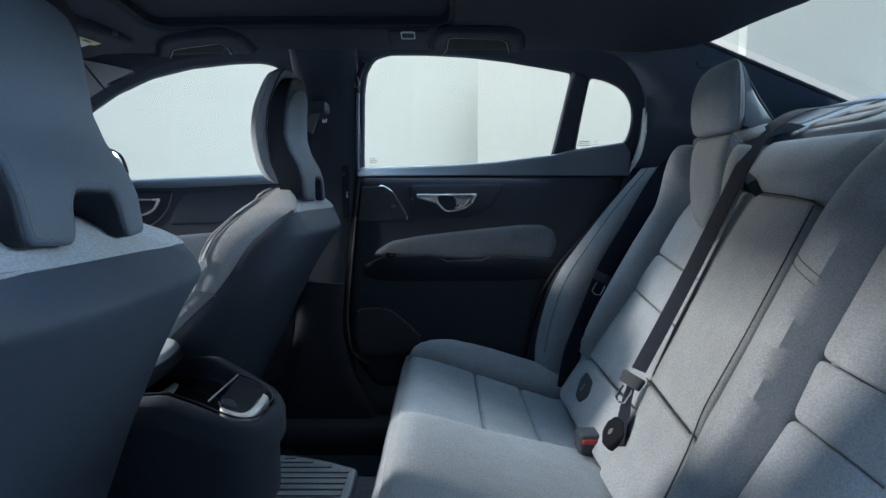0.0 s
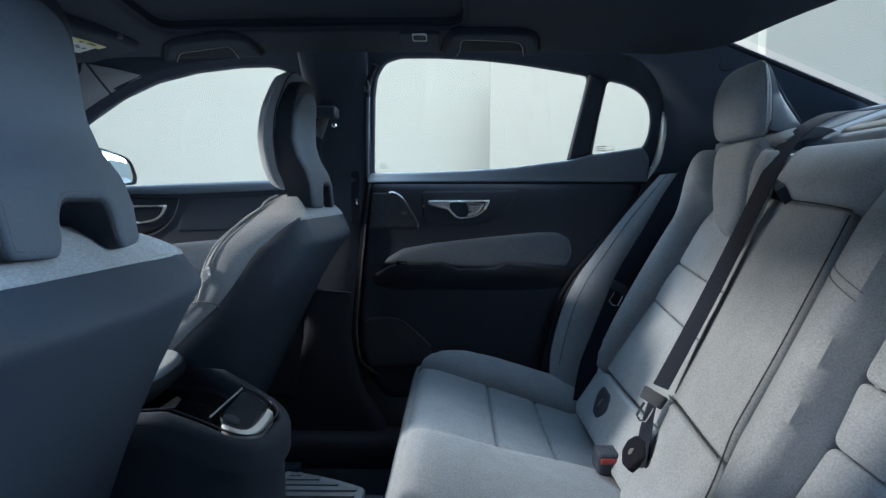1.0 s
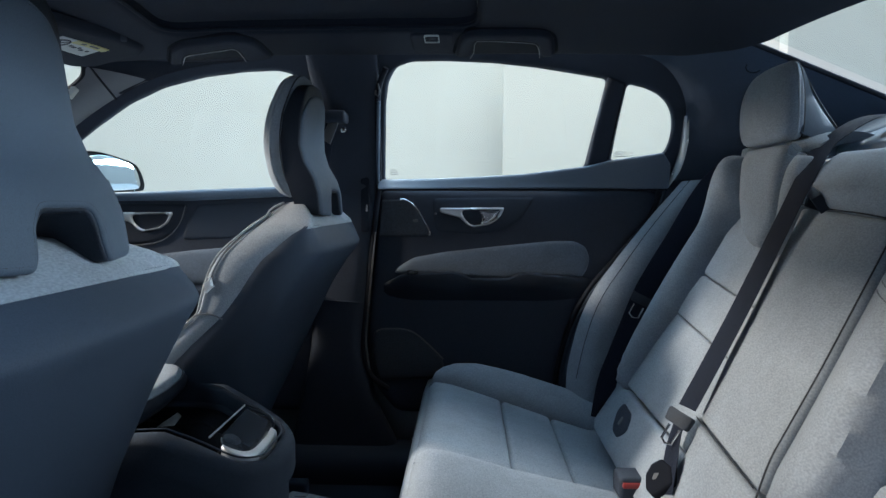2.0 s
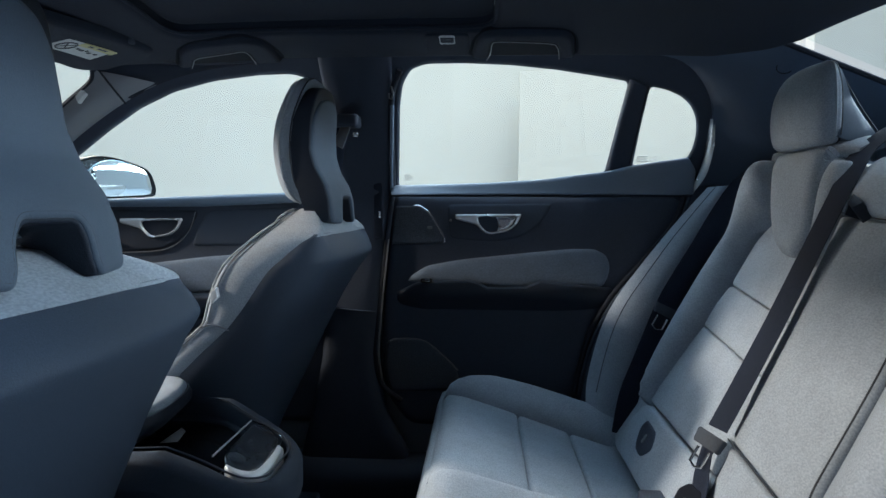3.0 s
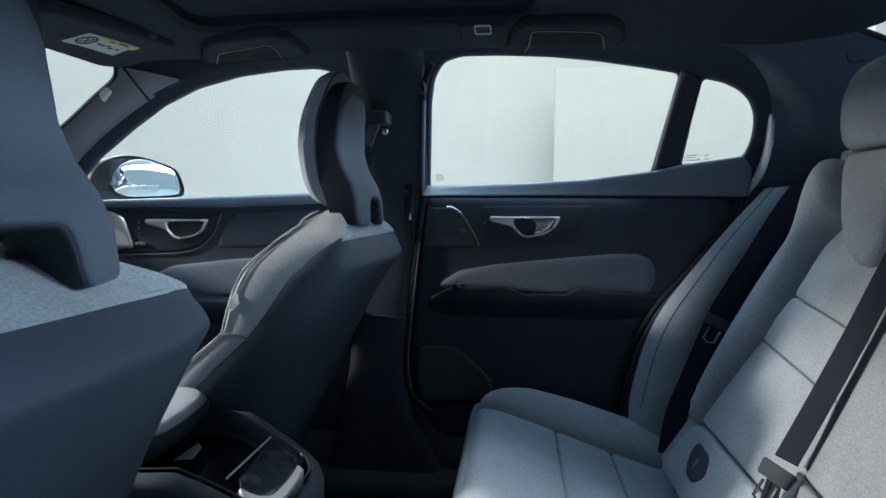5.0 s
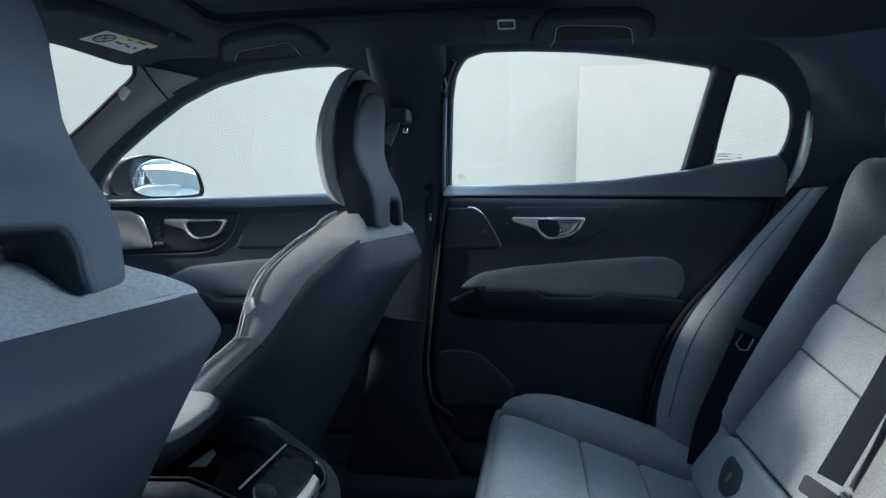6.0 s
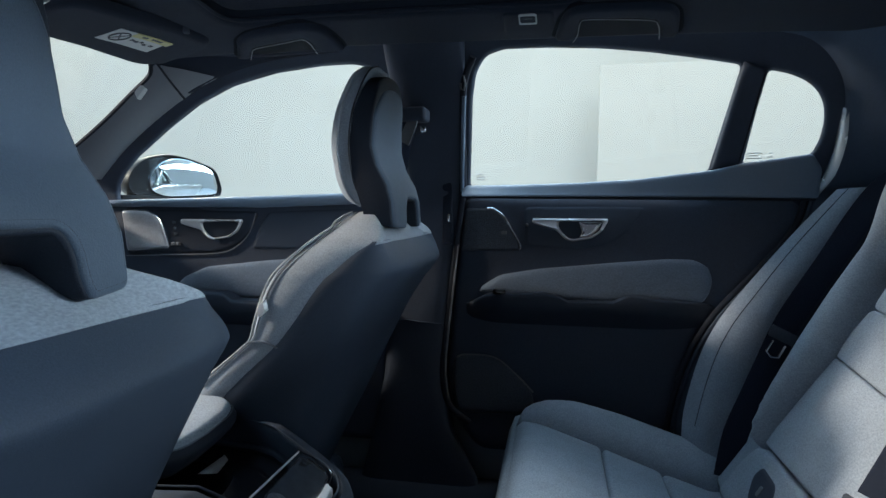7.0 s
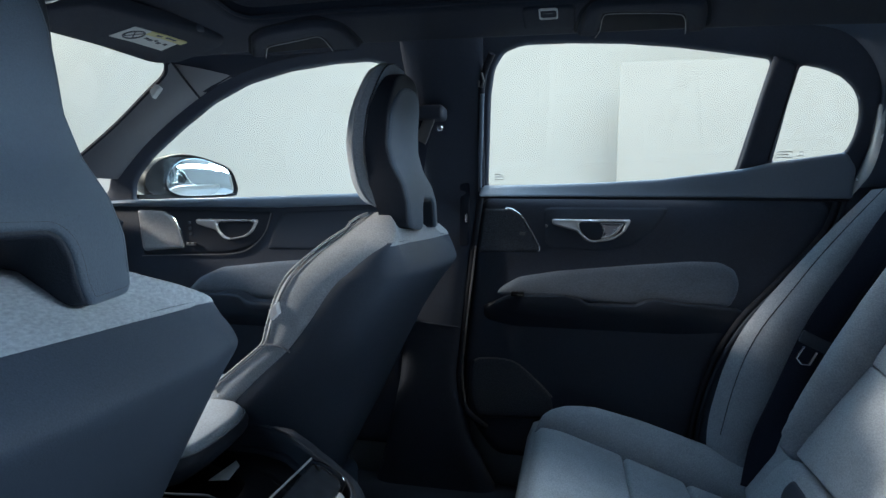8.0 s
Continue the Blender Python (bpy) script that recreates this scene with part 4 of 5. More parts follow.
    part("shell_seam", tube([(back_x(b, a) + 0.0035, cy + a, b) for a, b in resample(grow(HP, -0.006), 0.012)], 0.0006, 5, True), THREAD_DARK, hr)
    # cushion and base
    part("cushion", pad(rounded([(-1.08, cy - 0.24), (-0.62, cy - 0.24), (-0.62, cy + 0.24), (-1.08, cy + 0.24)], 0.06), lambda x, y, h: Vector((x, y, 0.50 - 0.12 * (x + 0.62) + h)), 0.06, 0.06, 0.03, back=0.10, shape=lambda x, y: 0.03 * min(1, (abs(y - cy) / 0.2) ** 3)), FABRIC, s)
    part("base", box((-1.02, cy - 0.20, 0.26), (-0.50, cy + 0.20, 0.44), 0.03), PLASTIC, s)
    for sg in (-1, 1):
        part("rail", box((-1.10, cy + sg * 0.19 - 0.02, 0.235), (-0.42, cy + sg * 0.19 + 0.02, 0.275), 0.008), PLASTIC, s)
    return s


passenger_seat = front_seat(1.457)
driver_seat = copy_thing(passenger_seat, pose(-0.554, 0.653, 0.189, 0, -5, 0))
tagged(passenger_seat, "grey fabric front passenger seat with dark hard back and fixed headrest")
tagged(driver_seat, "grey fabric driver's seat with dark hard back and fixed headrest")
tag = part("side_tag", pad([(-0.484, 0.860), (-0.473, 0.872), (-0.469, 0.855), (-0.482, 0.843)], lambda a, b, h: Vector((a, 1.457 - 0.266 - h, b)), 0.004, 0.001, 0.006, back=0.014), TAG, passenger_seat, "small pale cloth tag", False)

# ---- rear seat ----
ANG = radians(31)
UPV, NRM = Vector((math.sin(ANG), 0, math.cos(ANG))), Vector((-math.cos(ANG), 0, math.sin(ANG)))


def on_back(y, s, h):
    """A place on the backrest: y across, s up its slope, h off it."""
    top = max(0.0, s - 0.52)
    p = Vector((0.33, 0, 0.56)) + UPV * s + NRM * (h - (0.5 if y > 1.28 else 2.2) * top * top)
    return Vector((p.x, y, p.z))


def on_cushion(x, y, h):
    drop = 3.0 * max(0.0, -0.03 - x) ** 2 + 60 * max(0.0, -0.085 - x) ** 2
    return Vector((x + 0.296 * h, y, 0.527 - 0.31 * x + 0.955 * h - drop))


bench = thing("rear_bench", (0.1, MID, 0.26), "grey fabric rear bench cushion with stitched panels", "car seat")
sofa = thing("rear_sofa", (0.45, MID, 0.50), "grey fabric rear backrest with stitched panels and bolsters", "car seat")


def cpad(name, poly, high, r, crown=0.004, base=0.0, mat=FABRIC, label="", rd=0.015, back=0.02, shape=None):
    return part(name, pad(rounded(poly, rd), lambda a, b, h: on_cushion(a, b, h + base), high, r, 0.02, crown, back=back, shape=shape), mat, bench, label)


def flip(poly):
    return [(a, 2 * MID - b) for a, b in poly][::-1]


# cushion: outboard bolster, three cross panels, and the raised middle
for inn, f in ((1.165, lambda p: p), (1.312, flip)):
    cpad("front_panel", f([(-0.125, inn), (-0.125, 1.628), (0.083, 1.618), (0.083, inn + 0.018)]), 0.010, 0.010)
    cpad("middle_panel", f([(0.084, inn + 0.019), (0.084, 1.617), (0.205, 1.604), (0.205, inn + 0.047)]), 0.010, 0.009)
    cpad("rear_panel", f([(0.206, inn + 0.048), (0.206, 1.604), (0.385, 1.600), (0.385, inn + 0.087)]), 0.010, 0.009)
    cpad("side_bolster", f([(-0.114, 1.629), (-0.085, 1.672), (-0.010, 1.722), (0.10, 1.750), (0.40, 1.750), (0.40, 1.602), (0.206, 1.606), (0.083, 1.620)]), 0.070, 0.075, rd=0.03, back=0.06, shape=lambda a, b: -0.040 * (max(0.0, 0.03 - a) / 0.14) ** 2)
cpad("centre_panel", [(-0.13, 0.800), (-0.13, 1.163), (0.083, 1.181), (0.205, 1.210), (0.35, 1.240), (0.35, 0.800)], 0.030, 0.016)
part("lip_seam", tube([on_cushion(x, y, 0.010) for x, y in ((-0.10, 1.168), (0.0, 1.176), (0.083, 1.1835), (0.205, 1.2125), (0.30, 1.233))], 0.0016, 6), THREAD_DARK, bench)
part("cushion_base", box((-0.06, 0.40, 0.25), (0.46, 1.73, 0.44), 0.05), FABRIC, bench)
part("cushion_front", loft([[(-0.080, y, 0.545), (-0.105, y, 0.535), (-0.118, y, 0.50), (-0.112, y, 0.44), (-0.09, y, 0.36), (-0.05, y, 0.30), (0.0, y, 0.30), (0.0, y, 0.50)] for y in np.linspace(0.41, 1.70, 12)]), FABRIC, bench)


def bpad(name, poly, high, r, crown=0.004, base=0.0, mat=FABRIC, label="", rd=0.015, back=0.02, step=0.02, parent=None):
    return part(name, pad(rounded(poly, rd), lambda a, b, h: on_back(a, b, h + base), high, r, step, crown, back=back), mat, parent or sofa, label)


# far seat: recessed insert in three panels, winged top, raised outer bolster
bpad("lower_skirt", [(1.095, -0.09), (1.098, 0.030), (1.125, 0.040), (1.36, 0.037), (1.485, 0.042), (1.515, 0.030), (1.530, -0.01), (1.535, -0.09)], 0.014, 0.010, base=-0.030, rd=0.012)
bpad("lower_insert", [(1.116, 0.043), (1.158, 0.215), (1.460, 0.244), (1.508, 0.249), (1.520, 0.15), (1.525, 0.045)], 0.006, 0.0045, base=-0.026)
bpad("middle_insert", [(1.158, 0.216), (1.180, 0.317), (1.450, 0.347), (1.486, 0.352), (1.507, 0.250)], 0.006, 0.0045, base=-0.026)
bpad("upper_insert", [(1.180, 0.318), (1.205, 0.40), (1.262, 0.47), (1.40, 0.49), (1.475, 0.515), (1.500, 0.46), (1.487, 0.353)], 0.006, 0.0045, base=-0.026)


def swell(s):
    """How far the seat's upper body stands forward of the slope."""
    t = min(1.0, max(0.0, (s - 0.44) / 0.17))
    return 0.055 * t * t * (3 - 2 * t)


def fpad(name, poly, high, r, crown=0.004, base=0.0, rd=0.015, back=0.03, step=0.016, shape=None):
    return part(name, pad(rounded(poly, rd), lambda a, b, h: on_back(a, b, h + base + swell(b)), high, r, step, crown, back=back, shape=shape), FABRIC, sofa)


# tongue that hangs from the top between the shoulders, the shoulder and outer bolster in one, the narrow inboard shoulder
fpad("bib", [(1.490, 0.640), (1.478, 0.602), (1.449, 0.560), (1.436, 0.508), (1.404, 0.459), (1.347, 0.436), (1.300, 0.433), (1.283, 0.457), (1.280, 0.500), (1.280, 0.555), (1.288, 0.595), (1.300, 0.628), (1.33, 0.640)], 0.022, 0.020, base=-0.022, rd=0.03, back=0.06)
fpad("outer_bolster", [(1.500, 0.035), (1.492, 0.13), (1.480, 0.25), (1.494, 0.32), (1.522, 0.43), (1.508, 0.478), (1.450, 0.520), (1.458, 0.562), (1.484, 0.605), (1.500, 0.630), (1.530, 0.622), (1.555, 0.585), (1.576, 0.530), (1.588, 0.477), (1.590, 0.42), (1.588, 0.34), (1.576, 0.24), (1.556, 0.145), (1.536, 0.065), (1.518, 0.030)], 0.058, 0.042, base=-0.034, rd=0.02, back=0.07)
fpad("inner_bolster", [(1.236, 0.36), (1.226, 0.48), (1.212, 0.56), (1.226, 0.612), (1.296, 0.626), (1.285, 0.593), (1.277, 0.555), (1.277, 0.50), (1.280, 0.457), (1.262, 0.40)], 0.032, 0.020, base=-0.034, rd=0.014, back=0.06)
fpad("shoulder_piping", [(1.285, 0.628), (1.278, 0.592), (1.272, 0.560), (1.269, 0.560), (1.275, 0.594), (1.281, 0.629)], 0.004, 0.0015, 0.0, base=0.0, rd=0.001, back=0.01, step=0.01)
SIDE_L = [(0.552, 1.705, 1.066), (0.488, 1.705, 0.992), (0.442, 1.705, 0.934), (0.380, 1.705, 0.852), (0.332, 1.703, 0.782), (0.300, 1.700, 0.715), (0.278, 1.697, 0.640), (0.262, 1.690, 0.560), (0.262, 1.68, 0.47)]
SIDE_R = [(0.618, 1.660, 1.072), (0.562, 1.662, 0.985), (0.515, 1.662, 0.915), (0.470, 1.660, 0.824), (0.435, 1.660, 0.760), (0.412, 1.658, 0.700), (0.388, 1.655, 0.620), (0.365, 1.650, 0.540), (0.350, 1.645, 0.46)]
part("side_pad", strip(SIDE_L, SIDE_R, 0.016, 36, 12, 0.05, (-0.55, -0.83, 0)), FABRIC, sofa)
part("side_seam", tube(curve_pts([(a[0] * 0.72 + b[0] * 0.28 - 0.55 * 0.0128, a[1] * 0.72 + b[1] * 0.28 - 0.83 * 0.0128, a[2] * 0.72 + b[2] * 0.28) for a, b in zip(SIDE_L[:-1], SIDE_R[:-1])], 30), 0.0009, 5), THREAD_DARK, sofa)
part("side_back", strip(SIDE_R, [(x + 0.10, y + 0.0, z) for x, y, z in SIDE_R], 0.0, 20, 4, 0.02, (0, -1, 0)), SOFT, sofa, "dark side of the backrest")
# near seat
bpad("lower_insert", [(0.755, -0.07), (0.755, 0.192), (0.560, 0.180), (0.560, -0.07)][::-1], 0.006, 0.0045, base=-0.026)
bpad("middle_insert", [(0.756, 0.193), (0.774, 0.277), (0.560, 0.262), (0.560, 0.181)][::-1], 0.006, 0.0045, base=-0.026)
bpad("upper_insert", [(0.775, 0.279), (0.790, 0.42), (0.800, 0.555), (0.600, 0.555), (0.560, 0.264)][::-1], 0.006, 0.0045, base=-0.026)
bpad("wing_panel", [(0.600, 0.557), (0.800, 0.557), (0.800, 0.65), (0.600, 0.65)], 0.030, 0.026, base=-0.026)
def hump(y, s):
    """The near bolster swells gently from the middle seam and falls off steeply to the insert."""
    a = np.interp(s, [-0.03, 0.06, 0.125, 0.27, 0.42, 0.49, 0.63], [0.845, 0.865, 0.892, 0.912, 0.937, 0.944, 0.90])
    b = np.interp(s, [-0.03, 0.192, 0.279, 0.42, 0.555, 0.63], [0.756, 0.757, 0.776, 0.791, 0.801, 0.801])
    u = min(1.0, max(0.0, (a - y) / (a - b)))
    return 0.042 * (math.sin(u / 0.72 * math.pi / 2) ** 1.3 if u < 0.72 else math.sqrt(max(0.0, 1 - ((u - 0.72) / 0.32) ** 2)))


part("inner_bolster", pad(rounded([(0.845, -0.03), (0.865, 0.06), (0.892, 0.125), (0.912, 0.27), (0.935, 0.41), (0.944, 0.49), (0.915, 0.53), (0.888, 0.575), (0.86, 0.61), (0.801, 0.63), (0.801, 0.555), (0.791, 0.42), (0.776, 0.279), (0.757, 0.192), (0.756, -0.03)][::-1], 0.02), lambda a, b, h: on_back(a, b, h - 0.028), 0.020, 0.012, 0.014, 0.0, back=0.05, shape=hump), FABRIC, sofa)
bpad("outer_bolster", [(0.470, 0.0), (0.559, 0.0), (0.559, 0.264), (0.599, 0.556), (0.58, 0.64), (0.50, 0.58), (0.470, 0.40)], 0.056, 0.045, base=-0.030, rd=0.03, back=0.06)
bpad("side_pad", [(0.345, -0.06), (0.345, 0.50), (0.40, 0.58), (0.44, 0.50), (0.44, -0.06)][::-1], 0.045, 0.035, base=0.012, rd=0.02, back=0.10)
# middle: lower skirt, folding armrest panel, and the roll on top with its pull loop
bpad("lower_skirt", [(0.845, -0.09), (0.868, 0.065), (0.882, 0.085), (1.116, 0.103), (1.098, 0.085), (1.086, 0.03), (1.082, -0.09)], 0.010, 0.008, base=-0.012)
bpad("armrest_panel", [(0.884, 0.087), (0.899, 0.150), (0.914, 0.270), (0.936, 0.410), (0.965, 0.500), (1.222, 0.520), (1.199, 0.445), (1.170, 0.325), (1.146, 0.215), (1.112, 0.107)], 0.012, 0.010, base=-0.012)
roll = bpad("top_roll", [(0.960, 0.500), (0.920, 0.535), (0.885, 0.585), (0.875, 0.64), (1.235, 0.655), (1.240, 0.60), (1.205, 0.515)], 0.040, 0.038, base=-0.014, rd=0.02, back=0.05)
part("pull_loop", ribbon([on_back(y, s, h) for y, s, h in ((1.165, 0.520, 0.0), (1.162, 0.514, 0.022), (1.150, 0.528, 0.034), (1.135, 0.520, 0.028), (1.130, 0.508, 0.004))], tuple(UPV), 0.018, 0.003), SOFT, roll, "dark fabric pull loop")
part("back_board", pad([(0.36, -0.1), (1.75, -0.1), (1.75, 0.56), (1.62, 0.64), (0.5, 0.64), (0.36, 0.56)], lambda a, b, h: on_back(a, b, h - 0.06), 0.02, 0.02, 0.05, back=0.05), FABRIC, sofa)
# fabric turned over the top towards the shelf
for y0, y1, s0, h0 in ((1.250, 1.52, 0.640, 0.052), (0.87, 1.245, 0.650, -0.012), (0.53, 0.86, 0.650, -0.012)):
    ys = np.linspace(y0, y1, 6)
    part("top_cover", strip([on_back(y, s0, h0) for y in ys], [(0.740, y, 1.134) for y in ys], 0.014, 12, 8, 0.02, (0.2, 0, 1)), FABRIC, sofa)
# sewn joints that show as dark lines
for line in ([(0.846, -0.02), (0.867, 0.063), (0.892, 0.127), (0.900, 0.175), (0.9125, 0.27), (0.9365, 0.41), (0.950, 0.488)], [(0.890, 0.089), (0.98, 0.096), (1.06, 0.103), (1.112, 0.107)], [(0.952, 0.496), (1.03, 0.505), (1.12, 0.512), (1.225, 0.522)]):
    part("sewn_seam", tube([on_back(p[0], p[1], 0.0026) for p in curve_pts(line, 24)], 0.0013, 6), THREAD_DARK, sofa)
# double stitch across the inboard bolster of the near seat
for ds in (0.0, 0.013):
    part("stitch_line", tube([on_back(0.905 - 0.110 * t, 0.392 + ds - 0.036 * t, hump(0.905 - 0.110 * t, 0.392 + ds - 0.036 * t) - 0.0078) for t in np.linspace(0.0, 1.0, 24)], 0.0009, 5), THREAD, sofa)


def rear_headrest(cy):
    h = thing("rear_headrest", (0.64, cy, 1.10), "grey fabric rear headrest with dark hard back", "headrest", "rear headrests")
    hl = curve_pts([(1.130, 0.084, 0.606, 0.628), (1.142, 0.098, 0.597, 0.628), (1.175, 0.106, 0.593, 0.626), (1.22, 0.106, 0.594, 0.624), (1.252, 0.099, 0.600, 0.623), (1.274, 0.085, 0.609, 0.623), (1.284, 0.058, 0.617, 0.625)], 20)
    rings = []
    for z, w, xf, xd in hl:
        half = [(0.80, xd + 0.004), (0.97, xd + 0.002), (1.0, xd - 0.006), (0.985, xf + 0.012), (0.93, xf + 0.004), (0.80, xf), (0.4, xf - 0.003)]
        rings.append([(x, cy - w * k, z) for k, x in half] + [(xf - 0.004, cy, z)] + [(x, cy + w * k, z) for k, x in reversed(half)])
    part("cushion", loft(rings), FABRIC, h)
    for f, rad, mat in ((0.30, 0.0018, PIPING), (-0.02, 0.0012, THREAD_DARK)):
        path = [(xd + f * (xf - xd), cy - w * 1.002, z) for z, w, xf, xd in hl] + [(xd + f * (xf - xd), cy + w * 1.002, z) for z, w, xf, xd in reversed(hl)]
        part("piping", tube(path, rad, 6), mat, h)
    back = curve_pts([(1.10, 0.096, 0.730), (1.13, 0.100, 0.714), (1.16, 0.102, 0.690), (1.20, 0.102, 0.662), (1.235, 0.098, 0.644), (1.260, 0.088, 0.636), (1.275, 0.074, 0.632)], 18)
    rings = []
    for z, w, xb in back:
        half = [(0.9, 0.622 if z > 1.135 else 0.650), (0.99, 0.624 if z > 1.135 else 0.652), (0.985, 0.5 * (0.63 + xb)), (0.93, xb - 0.008), (0.8, xb), (0.4, xb + 0.003)]
        rings.append([(x, cy - w * k, z) for k, x in half] + [(x, cy + w * k, z) for k, x in reversed(half)])
    part("shell", loft(rings), HEADBACK, h, "dark blue-grey hard back")
    part("shell_seam", tube([(xb - 0.004, cy - w * 0.955, z) for z, w, xb in back], 0.0012, 5), THREAD_DARK, h)
    return h


hr_right = rear_headrest(1.385)
copy_thing(hr_right, pose(0.64, 2 * MID - 1.385, 1.10))

# ---- belts ----
def webbing(name, pts, side, label, parent):
    return part(name, ribbon(pts, side, 0.047, 0.0016), WEB, parent, label)


belt_m = thing("centre_seat_belt", (0.38, 1.17, 0.60), "dark woven middle seat belt with grey tongue, drawn from the shelf", "seat belt", "rear seat belts")
mid_path = curve_pts([Vector((0.86, 1.215, 1.184)), Vector((0.77, 1.222, 1.170)), Vector((0.705, 1.228, 1.160)), on_back(1.245, 0.640, 0.046), on_back(1.201, 0.556, 0.034), on_back(1.189, 0.436, 0.022), on_back(1.162, 0.314, 0.020), on_back(1.137, 0.194, 0.020), on_back(1.122, 0.111, 0.020)], 50)
webbing("webbing", mid_path, (-0.13, 0.98, 0.10), "", belt_m)


def tongue(parent, p, along, across, k=1.0):
    """The metal tongue in its plastic grip."""
    p, d, a = Vector(p), Vector(along).normalized(), Vector(across)
    a = (a - d * a.dot(d)).normalized()
    n = d.cross(a)

    def blk(u0, u1, w0, w1, t, bm=None):
        return loft([[p + d * u + a * (s * w) + n * (v * t) for s, v in ((-1, -0.6), (-0.9, -1), (0.9, -1), (1, -0.6), (1, 0.6), (0.9, 1), (-0.9, 1), (-1, 0.6))] for u, w in ((u0, w0 * 0.9), (u0 + (u1 - u0) * 0.12, w0), (u1 - (u1 - u0) * 0.12, w1), (u1, w1 * 0.9))], True, bm)
    g = part("grip", blk(-0.010 * k, 0.014 * k, 0.027, 0.025, 0.006), BUCKLE, parent, "grey plastic belt grip")
    bm = blk(0.020, 0.046, 0.0115, 0.0115, 0.0014)
    b2 = tube([p + d * u + a * w for u, w in ((0.018, -0.012), (0.045, -0.012), (0.050, 0), (0.045, 0.012), (0.018, 0.012))], 0.0024, 6)
    me = bpy.data.meshes.new("tmp")
    b2.to_mesh(me)
    b2.free()
    bm.free()
    bm = bmesh.new()
    bm.from_mesh(me)
    bpy.data.meshes.remove(me)
    part("tongue", bm, CHROME, g, "bright metal tongue")


tongue(belt_m, on_back(1.122, 0.090, 0.020), -UPV + Vector((0, -0.10, 0)), (-0.35, 0.90, 0.22))
lap = curve_pts([on_back(1.128, 0.082, 0.014), on_back(1.122, 0.058, 0.010), on_back(1.104, 0.033, 0.008), on_back(1.078, 0.012, 0.007), on_back(1.060, -0.02, 0.0)], 14)
webbing("lap_webbing", lap, (0.1, 1, 0.1), "", belt_m)

belt_r = thing("outer_seat_belt", (0.42, 1.69, 0.60), "dark woven outer seat belt hanging beside the bolster", "seat belt", "rear seat belts")
out_path = curve_pts([(0.650, 1.612, 1.105), (0.596, 1.614, 1.064), (0.556, 1.616, 1.005), (0.508, 1.618, 0.917), (0.466, 1.618, 0.845), (0.434, 1.616, 0.785), (0.402, 1.612, 0.705), (0.378, 1.612, 0.640), (0.350, 1.612, 0.561), (0.335, 1.610, 0.47)], 44)
webbing("webbing", [Vector(p) for p in out_path], (0.93, -0.25, -0.40), "", belt_r)
tongue(belt_r, (0.428, 1.600, 0.775), Vector((-0.44, -0.02, -0.9)), (0.93, -0.25, -0.40))
part("guide_loop", box((0.650, 1.58, 1.095), (0.700, 1.67, 1.120), 0.01), PLASTIC, belt_r)

# buckles in the seat joint
HOLDER = [(1.078, -0.037), (1.106, -0.022), (1.110, 0.0), (1.092, 0.020), (1.048, 0.026), (1.020, 0.009), (1.047, -0.034)]
rb = thing("belt_buckle", (0.32, 1.265, 0.46), "black belt buckle with a red release button in the seat joint", "belt buckle", "buckles")
part("body", box((0.276, 1.180, 0.468), (0.332, 1.235, 0.512), 0.008), PLASTIC, rb)
part("button", box((0.281, 1.1770, 0.494), (0.326, 1.186, 0.505), 0.003), RED, rb, "red release button")
part("stalk", pad(rounded(HOLDER, 0.005), lambda a, b, h: on_back(a + 0.030, b - 0.006, h + 0.004), 0.006, 0.003, 0.008, back=0.03), RECESS, rb, "flat black holder")
part("holder_mark", pad(rounded([(1.076, -0.016), (1.082, -0.006), (1.068, 0.002), (1.066, -0.010)], 0.003), lambda a, b, h: on_back(a + 0.030, b - 0.006, h + 0.0100), 0.0006, 0.001, 0.004), SILVERGREY, rb)
iso = thing("anchor_cover", (0.36, 1.45, 0.50), "small black child seat anchor cover in the seat joint", "anchor cover")
part("cover", pad(rounded([(1.420, -0.048), (1.452, -0.010), (1.444, 0.018), (1.370, 0.014), (1.340, -0.020), (1.37, -0.050)], 0.016), lambda a, b, h: on_back(a, b, h - 0.018), 0.007, 0.008, 0.012), PLASTIC, iso)
part("slot", pad(rounded([(1.404, -0.026), (1.404, -0.006), (1.392, -0.006), (1.392, -0.026)], 0.005), lambda a, b, h: on_back(a, b, h - 0.0105), 0.0008, 0.001, 0.006), SILVERGREY, iso)

# ---- centre console ----
console = thing("centre_console", (-0.45, MID, 0.42), "black centre console with a glossy open tray and chrome-edged rear panel", "console")


def on_console(x, y, h):
    return Vector((x, y, 0.607 - 0.42 * (x + 0.322) + h))


BODY = rounded([(-0.296, 1.0), (-0.288, 1.06), (-0.297, 1.12), (-0.325, 1.162), (-0.40, 1.192), (-0.50, 1.216), (-0.95, 1.222), (-0.95, 0.930), (-0.45, 0.930), (-0.36, 0.938), (-0.315, 0.958)], 0.04)
TRAY = rounded([(-0.318, 1.005), (-0.318, 1.112), (-0.338, 1.145), (-0.39, 1.160), (-0.44, 1.175), (-0.50, 1.197), (-0.78, 1.197), (-0.78, 0.962), (-0.50, 0.962), (-0.45, 0.970), (-0.40, 0.976), (-0.345, 0.972)], 0.02)
part("body", pad(BODY, lambda x, y, h: Vector((x, y, 0.607 - 0.42 * (max(x, -0.45) + 0.322) + h)), 0.014, 0.022, 0.02, holes=[TRAY], back=0.035), MATTE, console)
part("skirt", pad(grow(BODY, -0.012), lambda x, y, h: Vector((x, y, 0.58 - 0.42 * (max(x, -0.45) + 0.322) + h if h > -0.1 else 0.30)), 0.004, 0.004, 0.04, holes=[grow(TRAY, -0.01)], back=0.2), MATTE, console)
